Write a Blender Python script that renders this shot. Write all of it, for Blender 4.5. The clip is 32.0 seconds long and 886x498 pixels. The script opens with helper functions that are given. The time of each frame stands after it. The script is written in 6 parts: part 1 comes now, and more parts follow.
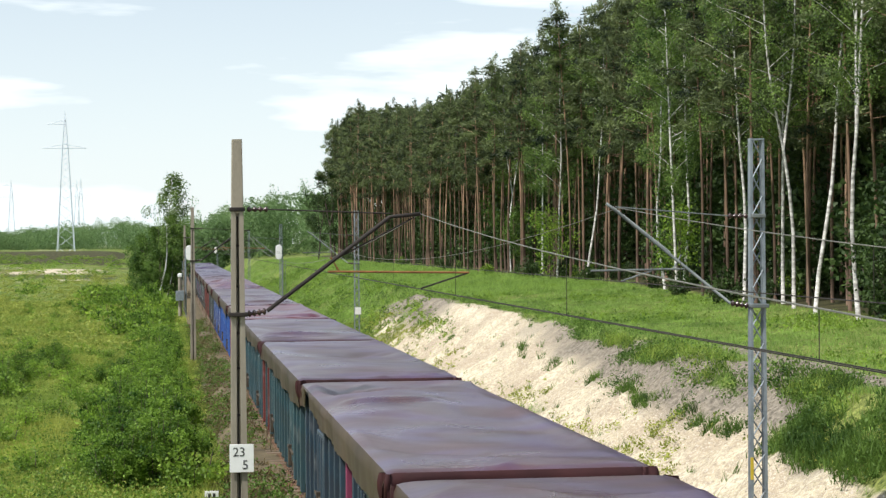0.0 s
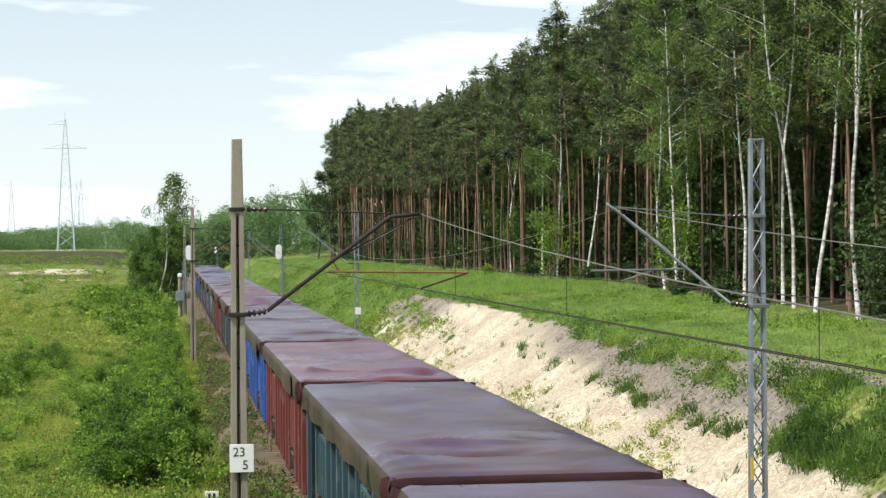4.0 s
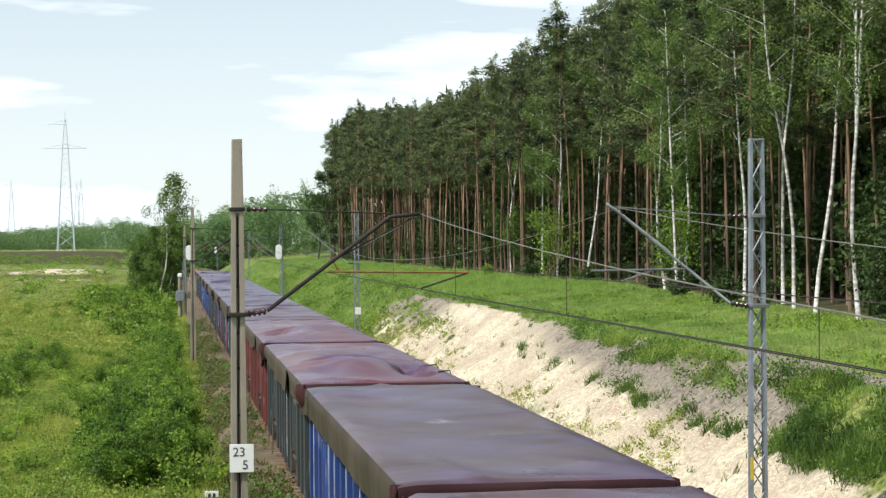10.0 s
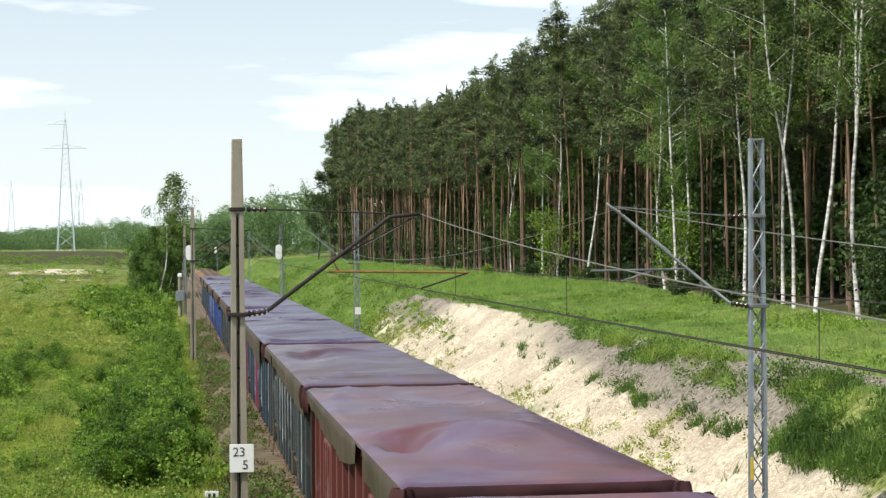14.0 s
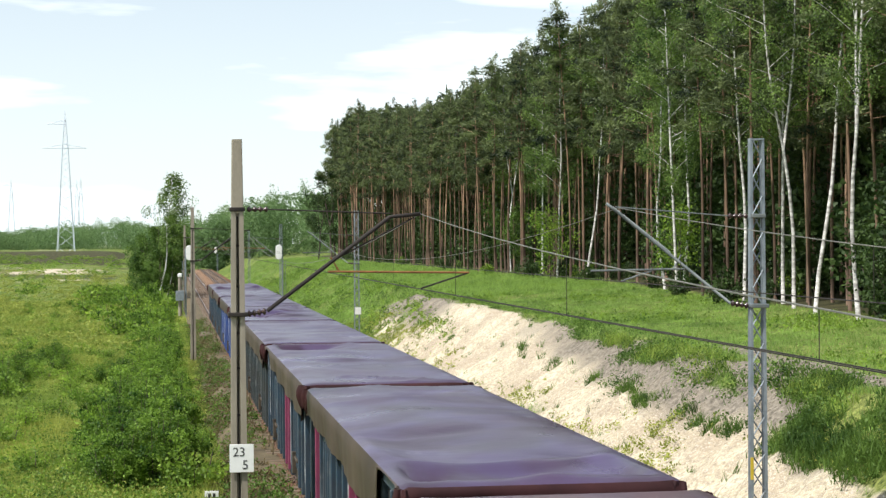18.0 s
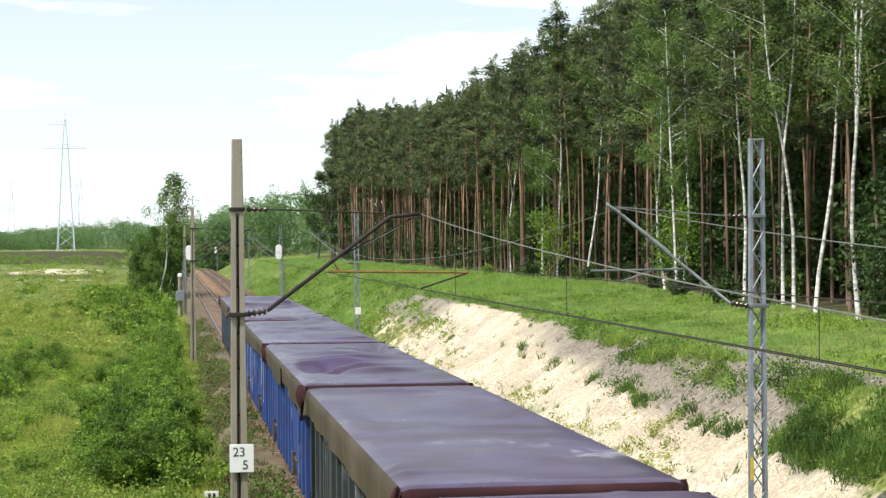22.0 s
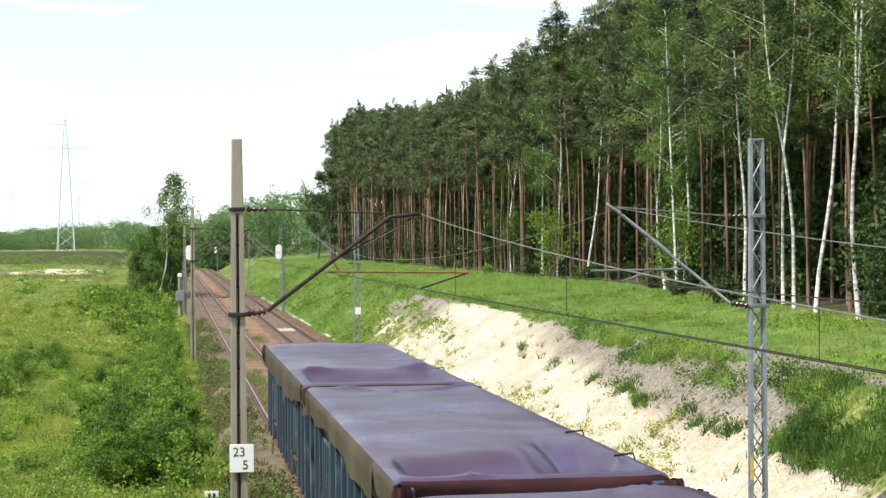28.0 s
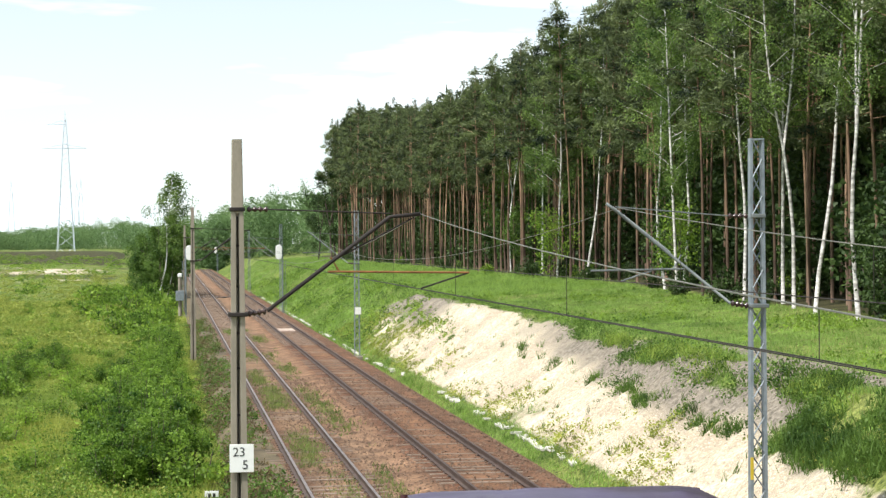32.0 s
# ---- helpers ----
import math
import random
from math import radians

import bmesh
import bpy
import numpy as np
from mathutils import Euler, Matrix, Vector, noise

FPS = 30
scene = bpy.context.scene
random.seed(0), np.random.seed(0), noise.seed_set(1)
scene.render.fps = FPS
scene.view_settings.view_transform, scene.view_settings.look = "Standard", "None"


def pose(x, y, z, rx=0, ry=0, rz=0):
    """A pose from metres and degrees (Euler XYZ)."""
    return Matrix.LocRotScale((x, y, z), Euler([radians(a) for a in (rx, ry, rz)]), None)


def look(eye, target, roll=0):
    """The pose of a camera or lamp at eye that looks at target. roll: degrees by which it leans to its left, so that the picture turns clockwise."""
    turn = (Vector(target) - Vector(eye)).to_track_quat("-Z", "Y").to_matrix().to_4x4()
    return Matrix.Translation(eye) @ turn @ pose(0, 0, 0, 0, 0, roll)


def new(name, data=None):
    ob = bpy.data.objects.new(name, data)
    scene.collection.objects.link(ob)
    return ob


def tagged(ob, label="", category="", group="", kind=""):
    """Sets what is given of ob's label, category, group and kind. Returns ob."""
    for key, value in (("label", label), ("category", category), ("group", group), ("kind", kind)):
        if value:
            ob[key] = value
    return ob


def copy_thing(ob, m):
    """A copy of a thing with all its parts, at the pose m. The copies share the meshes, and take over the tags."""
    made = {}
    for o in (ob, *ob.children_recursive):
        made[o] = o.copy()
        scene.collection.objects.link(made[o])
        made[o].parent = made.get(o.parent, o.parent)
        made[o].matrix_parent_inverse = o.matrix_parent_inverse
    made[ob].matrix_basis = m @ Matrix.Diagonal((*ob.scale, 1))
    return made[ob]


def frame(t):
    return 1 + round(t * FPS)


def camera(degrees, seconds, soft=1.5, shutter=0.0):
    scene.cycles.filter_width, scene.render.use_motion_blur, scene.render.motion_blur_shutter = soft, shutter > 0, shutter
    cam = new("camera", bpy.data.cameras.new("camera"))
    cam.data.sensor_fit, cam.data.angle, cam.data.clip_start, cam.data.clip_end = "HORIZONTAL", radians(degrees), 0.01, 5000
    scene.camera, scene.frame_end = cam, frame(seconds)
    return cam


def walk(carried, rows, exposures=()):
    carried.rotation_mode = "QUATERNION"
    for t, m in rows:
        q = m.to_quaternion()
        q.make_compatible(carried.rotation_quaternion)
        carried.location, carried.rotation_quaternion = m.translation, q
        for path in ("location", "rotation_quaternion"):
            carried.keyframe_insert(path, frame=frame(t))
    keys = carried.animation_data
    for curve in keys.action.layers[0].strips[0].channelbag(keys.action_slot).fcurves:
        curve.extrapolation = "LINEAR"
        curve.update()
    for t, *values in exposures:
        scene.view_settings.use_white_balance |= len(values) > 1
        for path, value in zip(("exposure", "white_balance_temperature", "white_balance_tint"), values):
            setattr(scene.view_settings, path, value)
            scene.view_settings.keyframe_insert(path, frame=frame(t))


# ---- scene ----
SECONDS = 32.0
EYE = Vector((0.0, 0.0, 5.832))
YAW, PITCH = radians(8.637), radians(-0.212)
AHEAD = Vector((math.sin(YAW) * math.cos(PITCH), math.cos(YAW) * math.cos(PITCH), math.sin(PITCH)))
cam = camera(27.72, SECONDS, 1.4)
VIEW = look(EYE, EYE + AHEAD * 50, -0.381)
walk(cam, [(0, VIEW), (SECONDS, VIEW)], [(0, -0.21), (14, -0.2), (19, -0.1), (24, 0.0), (29, 0.07), (32, 0.02)])

# ---- light ----
SUN_ELEV, SUN_AZ = radians(57), radians(242)  # azimuth clockwise from +Y (north of the plan)
sun_dir = Vector((math.sin(SUN_AZ) * math.cos(SUN_ELEV), math.cos(SUN_AZ) * math.cos(SUN_ELEV), math.sin(SUN_ELEV)))
sun = new("sun", bpy.data.lights.new("sun", "SUN"))
sun.data.energy, sun.data.angle, sun.data.color = 6.6, radians(0.6), (1.0, 0.965, 0.91)
sun.matrix_world = look(sun_dir * 200, (0, 0, 0))

world = bpy.data.worlds.new("sky")
scene.world = world
world.use_nodes = True
wn, wl = world.node_tree.nodes, world.node_tree.links
wn.clear()
sky = wn.new("ShaderNodeTexSky")
sky.sky_type, sky.sun_disc = "NISHITA", False
sky.sun_elevation, sky.sun_rotation = SUN_ELEV, SUN_AZ
sky.dust_density, sky.air_density, sky.ozone_density = 0.6, 1.0, 2.0
coord = wn.new("ShaderNodeTexCoord")
mapping = wn.new("ShaderNodeMapping")
mapping.inputs["Scale"].default_value = (3.6, 3.6, 24.0)
mapping.inputs["Location"].default_value = (1.7, 0.4, 0.55)
cloud = wn.new("ShaderNodeTexNoise")
cloud.inputs["Scale"].default_value, cloud.inputs["Detail"].default_value, cloud.inputs["Roughness"].default_value = 1.0, 6, 0.5
ramp = wn.new("ShaderNodeValToRGB")
ramp.color_ramp.elements[0].position, ramp.color_ramp.elements[1].position = 0.45, 0.57
ramp.color_ramp.elements[0].color = (0.0, 0.0, 0.0, 1)
split = wn.new("ShaderNodeSeparateXYZ")
veil = wn.new("ShaderNodeMapRange")  # the slanting way through thin cloud is longest at the horizon
for key, value in (("From Min", 0.0), ("From Max", 0.27), ("To Min", 0.76), ("To Max", 0.26)):
    veil.inputs[key].default_value = value
cover = wn.new("ShaderNodeMath")
cover.operation = "MAXIMUM"
mixc = wn.new("ShaderNodeMix")
mixc.data_type = "RGBA"
mixc.inputs[7].default_value = (9.2, 10.0, 10.3, 1)
back = wn.new("ShaderNodeBackground")
back.inputs["Strength"].default_value = 0.132
wout = wn.new("ShaderNodeOutputWorld")
wl.new(coord.outputs["Generated"], mapping.inputs["Vector"])
wl.new(mapping.outputs["Vector"], cloud.inputs["Vector"])
wl.new(cloud.outputs["Fac"], ramp.inputs["Fac"])
wl.new(coord.outputs["Generated"], split.inputs["Vector"])
wl.new(split.outputs["Z"], veil.inputs["Value"])
wl.new(veil.outputs["Result"], cover.inputs[0])
wl.new(ramp.outputs["Color"], cover.inputs[1])
wl.new(cover.outputs[0], mixc.inputs["Factor"])
wl.new(sky.outputs["Color"], mixc.inputs[6])
wl.new(mixc.outputs[2], back.inputs["Color"])
wl.new(back.outputs["Background"], wout.inputs["Surface"])


# ---- materials ----
def material(name, dark, light, scale=6.0, fine=60.0, rough=0.8, metal=0.0, bump=0.3, spec=0.3, spread=0.0, stretch=(1, 1, 1), dist=0.02):
    """Two scales of noise between two colours, with relief; spread: how far single objects differ."""
    m = bpy.data.materials.new(name)
    m.use_nodes = True
    n, l = m.node_tree.nodes, m.node_tree.links
    p = n["Principled BSDF"]
    tc = n.new("ShaderNodeTexCoord")
    mp = n.new("ShaderNodeMapping")
    mp.inputs["Scale"].default_value = stretch
    l.new(tc.outputs["Object"], mp.inputs["Vector"])
    a, b = n.new("ShaderNodeTexNoise"), n.new("ShaderNodeTexNoise")
    for node, s, d in ((a, scale, 5), (b, fine, 3)):
        node.inputs["Scale"].default_value, node.inputs["Detail"].default_value = s, d
        l.new(mp.outputs["Vector"], node.inputs["Vector"])
    add = n.new("ShaderNodeMath")
    add.operation = "MULTIPLY_ADD"
    add.inputs[1].default_value = 0.45
    l.new(b.outputs["Fac"], add.inputs[0])
    half = n.new("ShaderNodeMath")
    half.operation = "MULTIPLY_ADD"
    half.inputs[1].default_value, half.inputs[2].default_value = 1.9, -0.68
    l.new(a.outputs["Fac"], half.inputs[0])
    l.new(half.outputs[0], add.inputs[2])
    mix = n.new("ShaderNodeMix")
    mix.data_type, mix.clamp_factor = "RGBA", True
    mix.inputs[6].default_value, mix.inputs[7].default_value = (*dark, 1), (*light, 1)
    l.new(add.outputs[0], mix.inputs["Factor"])
    colour = mix.outputs[2]
    if spread:
        info, hsv, rng = n.new("ShaderNodeObjectInfo"), n.new("ShaderNodeHueSaturation"), n.new("ShaderNodeMapRange")
        rng.inputs["To Min"].default_value, rng.inputs["To Max"].default_value = 1 - spread, 1 + spread
        l.new(info.outputs["Random"], rng.inputs["Value"])
        l.new(rng.outputs["Result"], hsv.inputs["Value"])
        l.new(colour, hsv.inputs["Color"])
        colour = hsv.outputs["Color"]
    l.new(colour, p.inputs["Base Color"])
    p.inputs["Roughness"].default_value, p.inputs["Metallic"].default_value = rough, metal
    p.inputs["Specular IOR Level"].default_value = spec
    if bump:
        bn = n.new("ShaderNodeBump")
        bn.inputs["Strength"].default_value, bn.inputs["Distance"].default_value = bump, dist
        l.new(add.outputs[0], bn.inputs["Height"])
        l.new(bn.outputs["Normal"], p.inputs["Normal"])
    return m


def foliage(name, dark, light, thin=0.35, rough=0.55, patch=0.9, single=0.34):
    """Leaves: colour varies from leaf to leaf and from plant to plant; some light comes through."""
    m = bpy.data.materials.new(name)
    m.use_nodes = True
    n, l = m.node_tree.nodes, m.node_tree.links
    p, out = n["Principled BSDF"], n["Material Output"]
    geo, info = n.new("ShaderNodeNewGeometry"), n.new("ShaderNodeObjectInfo")
    tc, big = n.new("ShaderNodeTexCoord"), n.new("ShaderNodeTexNoise")
    big.inputs["Scale"].default_value, big.inputs["Detail"].default_value = patch, 2
    l.new(tc.outputs["Object"], big.inputs["Vector"])
    s1, s2 = n.new("ShaderNodeMath"), n.new("ShaderNodeMath")
    s1.operation = s2.operation = "MULTIPLY_ADD"
    s1.inputs[1].default_value = single
    l.new(geo.outputs["Random Per Island"], s1.inputs[0])
    l.new(s2.outputs[0], s1.inputs[2])
    s2.inputs[1].default_value = 0.25
    l.new(info.outputs["Random"], s2.inputs[0])
    s3 = n.new("ShaderNodeMath")
    s3.operation = "MULTIPLY_ADD"
    s3.inputs[1].default_value, s3.inputs[2].default_value = 2.2, -0.9
    l.new(big.outputs["Fac"], s3.inputs[0])
    l.new(s3.outputs[0], s2.inputs[2])
    mix = n.new("ShaderNodeMix")
    mix.data_type, mix.clamp_factor = "RGBA", True
    mix.inputs[6].default_value, mix.inputs[7].default_value = (*dark, 1), (*light, 1)
    l.new(s1.outputs[0], mix.inputs["Factor"])
    l.new(mix.outputs[2], p.inputs["Base Color"])
    p.inputs["Roughness"].default_value, p.inputs["Specular IOR Level"].default_value = rough, 0.25
    tr, ms = n.new("ShaderNodeBsdfTranslucent"), n.new("ShaderNodeMixShader")
    ms.inputs["Fac"].default_value = thin
    l.new(mix.outputs[2], tr.inputs["Color"])
    l.new(p.outputs["BSDF"], ms.inputs[1])
    l.new(tr.outputs["BSDF"], ms.inputs[2])
    l.new(ms.outputs["Shader"], out.inputs["Surface"])
    return m


M_RAIL = material("rail_steel", (0.045, 0.03, 0.025), (0.11, 0.075, 0.06), 4, 40, 0.6, 0.3, 0.1)
M_RAILTOP = material("rail_polished", (0.24, 0.18, 0.15), (0.40, 0.34, 0.31), 2, 30, 0.42, 0.85, 0.05)
M_SLEEPER = material("sleeper_concrete", (0.11, 0.078, 0.056), (0.235, 0.178, 0.135), 3, 50, 0.9, spread=0.2)
M_CONCRETE = material("mast_concrete", (0.19, 0.165, 0.13), (0.34, 0.30, 0.235), 2.5, 40, 0.9, bump=0.3, stretch=(1, 1, 0.3))
M_ZINC = material("galvanised_steel", (0.16, 0.19, 0.21), (0.29, 0.325, 0.35), 5, 50, 0.55, 0.3, 0.1)
M_STRUT = material("weathered_steel", (0.085, 0.10, 0.10), (0.20, 0.22, 0.215), 5, 50, 0.6, 0.3, 0.1)
M_DARKSTEEL = material("dark_steel", (0.012, 0.010, 0.009), (0.038, 0.029, 0.024), 6, 50, 0.7, 0.0, 0.15)
M_RUST = material("rusted_steel", (0.13, 0.052, 0.02), (0.30, 0.135, 0.05), 6, 60, 0.8, 0.1, 0.2)
M_WIRE = material("copper_wire", (0.14, 0.14, 0.12), (0.25, 0.24, 0.20), 3, 30, 0.5, 0.5, 0.0)
M_INSUL = material("brown_porcelain", (0.028, 0.016, 0.014), (0.06, 0.032, 0.027), 10, 60, 0.25, 0, 0.0, 0.5)
M_WHITE = material("white_enamel", (0.74, 0.74, 0.72), (0.84, 0.84, 0.82), 6, 60, 0.4, 0, 0.02)
M_BLACK = material("black_paint", (0.02, 0.02, 0.02), (0.04, 0.04, 0.04), 6, 60, 0.5, 0, 0.0)
M_PINEBARK = material("pine_bark", (0.05, 0.034, 0.025), (0.43, 0.27, 0.17), 3, 22, 0.9, 0, 0.6, spread=0.45, stretch=(1, 1, 0.25))
def two_tone(m, low, z0, z1):
    """Old bark below, the kind's own colour above."""
    n, l = m.node_tree.nodes, m.node_tree.links
    p = n["Principled BSDF"]
    old = p.inputs["Base Color"].links[0].from_socket
    tc, sep, rng, mix = n.new("ShaderNodeTexCoord"), n.new("ShaderNodeSeparateXYZ"), n.new("ShaderNodeMapRange"), n.new("ShaderNodeMix")
    l.new(tc.outputs["Object"], sep.inputs["Vector"])
    l.new(sep.outputs["Z"], rng.inputs["Value"])
    rng.inputs["From Min"].default_value, rng.inputs["From Max"].default_value = z0, z1
    mix.data_type, mix.blend_type = "RGBA", "MULTIPLY"
    mix.inputs[7].default_value = (*low, 1)
    inv = n.new("ShaderNodeMath")
    inv.operation, inv.inputs[0].default_value = "SUBTRACT", 1.0
    l.new(rng.outputs["Result"], inv.inputs[1])
    l.new(inv.outputs[0], mix.inputs["Factor"])
    l.new(old, mix.inputs[6])
    l.new(mix.outputs[2], p.inputs["Base Color"])


two_tone(M_PINEBARK, (0.40, 0.42, 0.46), 2.0, 8.0)
M_GREYBARK = material("grey_bark", (0.06, 0.05, 0.04), (0.16, 0.13, 0.10), 3, 22, 0.95, 0, 0.6, spread=0.3, stretch=(1, 1, 0.25))
M_BIRCHBARK = material("birch_bark", (0.10, 0.09, 0.08), (0.86, 0.84, 0.79), 2.2, 9, 0.75, 0, 0.2, spread=0.08, stretch=(0.6, 0.6, 2.6))
M_PINE = foliage("pine_needles", (0.010, 0.022, 0.011), (0.19, 0.24, 0.085), 0.18, single=0.22)
M_BIRCH = foliage("birch_leaves", (0.026, 0.066, 0.016), (0.26, 0.38, 0.09), 0.42)
M_LEAF = foliage("shrub_leaves", (0.05, 0.118, 0.014), (0.35, 0.51, 0.07), 0.5)
M_BUSH = foliage("bush_leaves", (0.028, 0.080, 0.012), (0.29, 0.46, 0.058), 0.45)
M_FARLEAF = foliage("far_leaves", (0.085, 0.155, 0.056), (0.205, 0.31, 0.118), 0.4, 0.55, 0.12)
M_GRASS = foliage("grass_blades", (0.105, 0.17, 0.025), (0.41, 0.52, 0.11), 0.42)
M_DRYGRASS = foliage("weedy_grass", (0.15, 0.19, 0.032), (0.46, 0.50, 0.11), 0.45)
M_WEED = foliage("weeds", (0.025, 0.065, 0.012), (0.15, 0.25, 0.045), 0.4)
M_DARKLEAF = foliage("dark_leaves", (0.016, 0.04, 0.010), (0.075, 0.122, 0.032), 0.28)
M_BALLAST = material("rusty_ballast", (0.068, 0.040, 0.025), (0.22, 0.140, 0.088), 0.8, 17, 0.95, 0, 1.0, dist=0.05)
def add_stones(m, scale=24.0):
    """Single stones: cells of differing tone with dark joints and relief."""
    n, l = m.node_tree.nodes, m.node_tree.links
    p = n["Principled BSDF"]
    old = p.inputs["Base Color"].links[0].from_socket
    tc, cell = n.new("ShaderNodeTexCoord"), n.new("ShaderNodeTexVoronoi")
    cell.inputs["Scale"].default_value = scale
    l.new(tc.outputs["Object"], cell.inputs["Vector"])
    bw = n.new("ShaderNodeSeparateColor")
    l.new(cell.outputs["Color"], bw.inputs["Color"])
    tone = n.new("ShaderNodeMapRange")
    tone.inputs["To Min"].default_value, tone.inputs["To Max"].default_value = 0.55, 1.5
    l.new(bw.outputs["Red"], tone.inputs["Value"])
    hsv = n.new("ShaderNodeHueSaturation")
    l.new(old, hsv.inputs["Color"])
    l.new(tone.outputs["Result"], hsv.inputs["Value"])
    l.new(hsv.outputs["Color"], p.inputs["Base Color"])
    bn = n.new("ShaderNodeBump")
    bn.invert = True
    bn.inputs["Strength"].default_value, bn.inputs["Distance"].default_value = 0.6, 0.02
    l.new(cell.outputs["Distance"], bn.inputs["Height"])
    l.new(bn.outputs["Normal"], p.inputs["Normal"])


add_stones(M_BALLAST)


def stain_by_rails(m):
    """Rust and brake dust lie along the rails; the ballast between the tracks stays paler."""
    n, l = m.node_tree.nodes, m.node_tree.links
    p = n["Principled BSDF"]
    old = p.inputs["Base Color"].links[0].from_socket
    tc, sep = n.new("ShaderNodeTexCoord"), n.new("ShaderNodeSeparateXYZ")
    wobble = n.new("ShaderNodeTexNoise")
    wobble.inputs["Scale"].default_value, wobble.inputs["Detail"].default_value = 1.1, 4
    l.new(tc.outputs["Object"], wobble.inputs["Vector"])
    l.new(tc.outputs["Object"], sep.inputs["Vector"])
    shifted = n.new("ShaderNodeMath")
    shifted.operation, shifted.inputs[1].default_value = "MULTIPLY_ADD", 0.5
    l.new(wobble.outputs["Fac"], shifted.inputs[0])
    l.new(sep.outputs["X"], shifted.inputs[2])
    span = n.new("ShaderNodeMapRange")
    span.inputs["From Min"].default_value, span.inputs["From Max"].default_value = 2.25, 10.25
    l.new(shifted.outputs[0], span.inputs["Value"])
    ramp = n.new("ShaderNodeValToRGB")
    e = ramp.color_ramp.elements
    e[0].position, e[0].color = 0.0, (1.0, 0.95, 0.9, 1)
    e[1].position, e[1].color = 1.0, (0.85, 0.72, 0.66, 1)
    for x, tone in ((3.0, (0.9, 0.8, 0.74)), (3.3, (0.7, 0.58, 0.52)), (3.8, (1.15, 1.12, 1.0)), (4.4, (1.1, 1.05, 0.95)), (4.8, (0.72, 0.58, 0.50)), (5.3, (1.3, 1.28, 1.22)),
                    (6.3, (1.32, 1.22, 1.12)), (6.85, (0.72, 0.52, 0.44)), (7.25, (0.62, 0.44, 0.36)), (7.7, (1.02, 0.84, 0.72)), (8.3, (1.0, 0.82, 0.70)), (8.75, (0.64, 0.48, 0.42)), (9.3, (0.86, 0.70, 0.62))):
        k = e.new((x - 2.0) / 8.0)
        k.color = (*tone, 1)
    l.new(span.outputs["Result"], ramp.inputs["Fac"])
    mix = n.new("ShaderNodeMix")
    mix.data_type, mix.blend_type = "RGBA", "MULTIPLY"
    mix.inputs["Factor"].default_value = 1.0
    l.new(old, mix.inputs[6])
    l.new(ramp.outputs["Color"], mix.inputs[7])
    l.new(mix.outputs[2], p.inputs["Base Color"])


stain_by_rails(M_BALLAST)


M_CESS = material("weedy_soil", (0.045, 0.036, 0.022), (0.17, 0.135, 0.08), 1.3, 22, 0.95, 0, 0.5, dist=0.03)


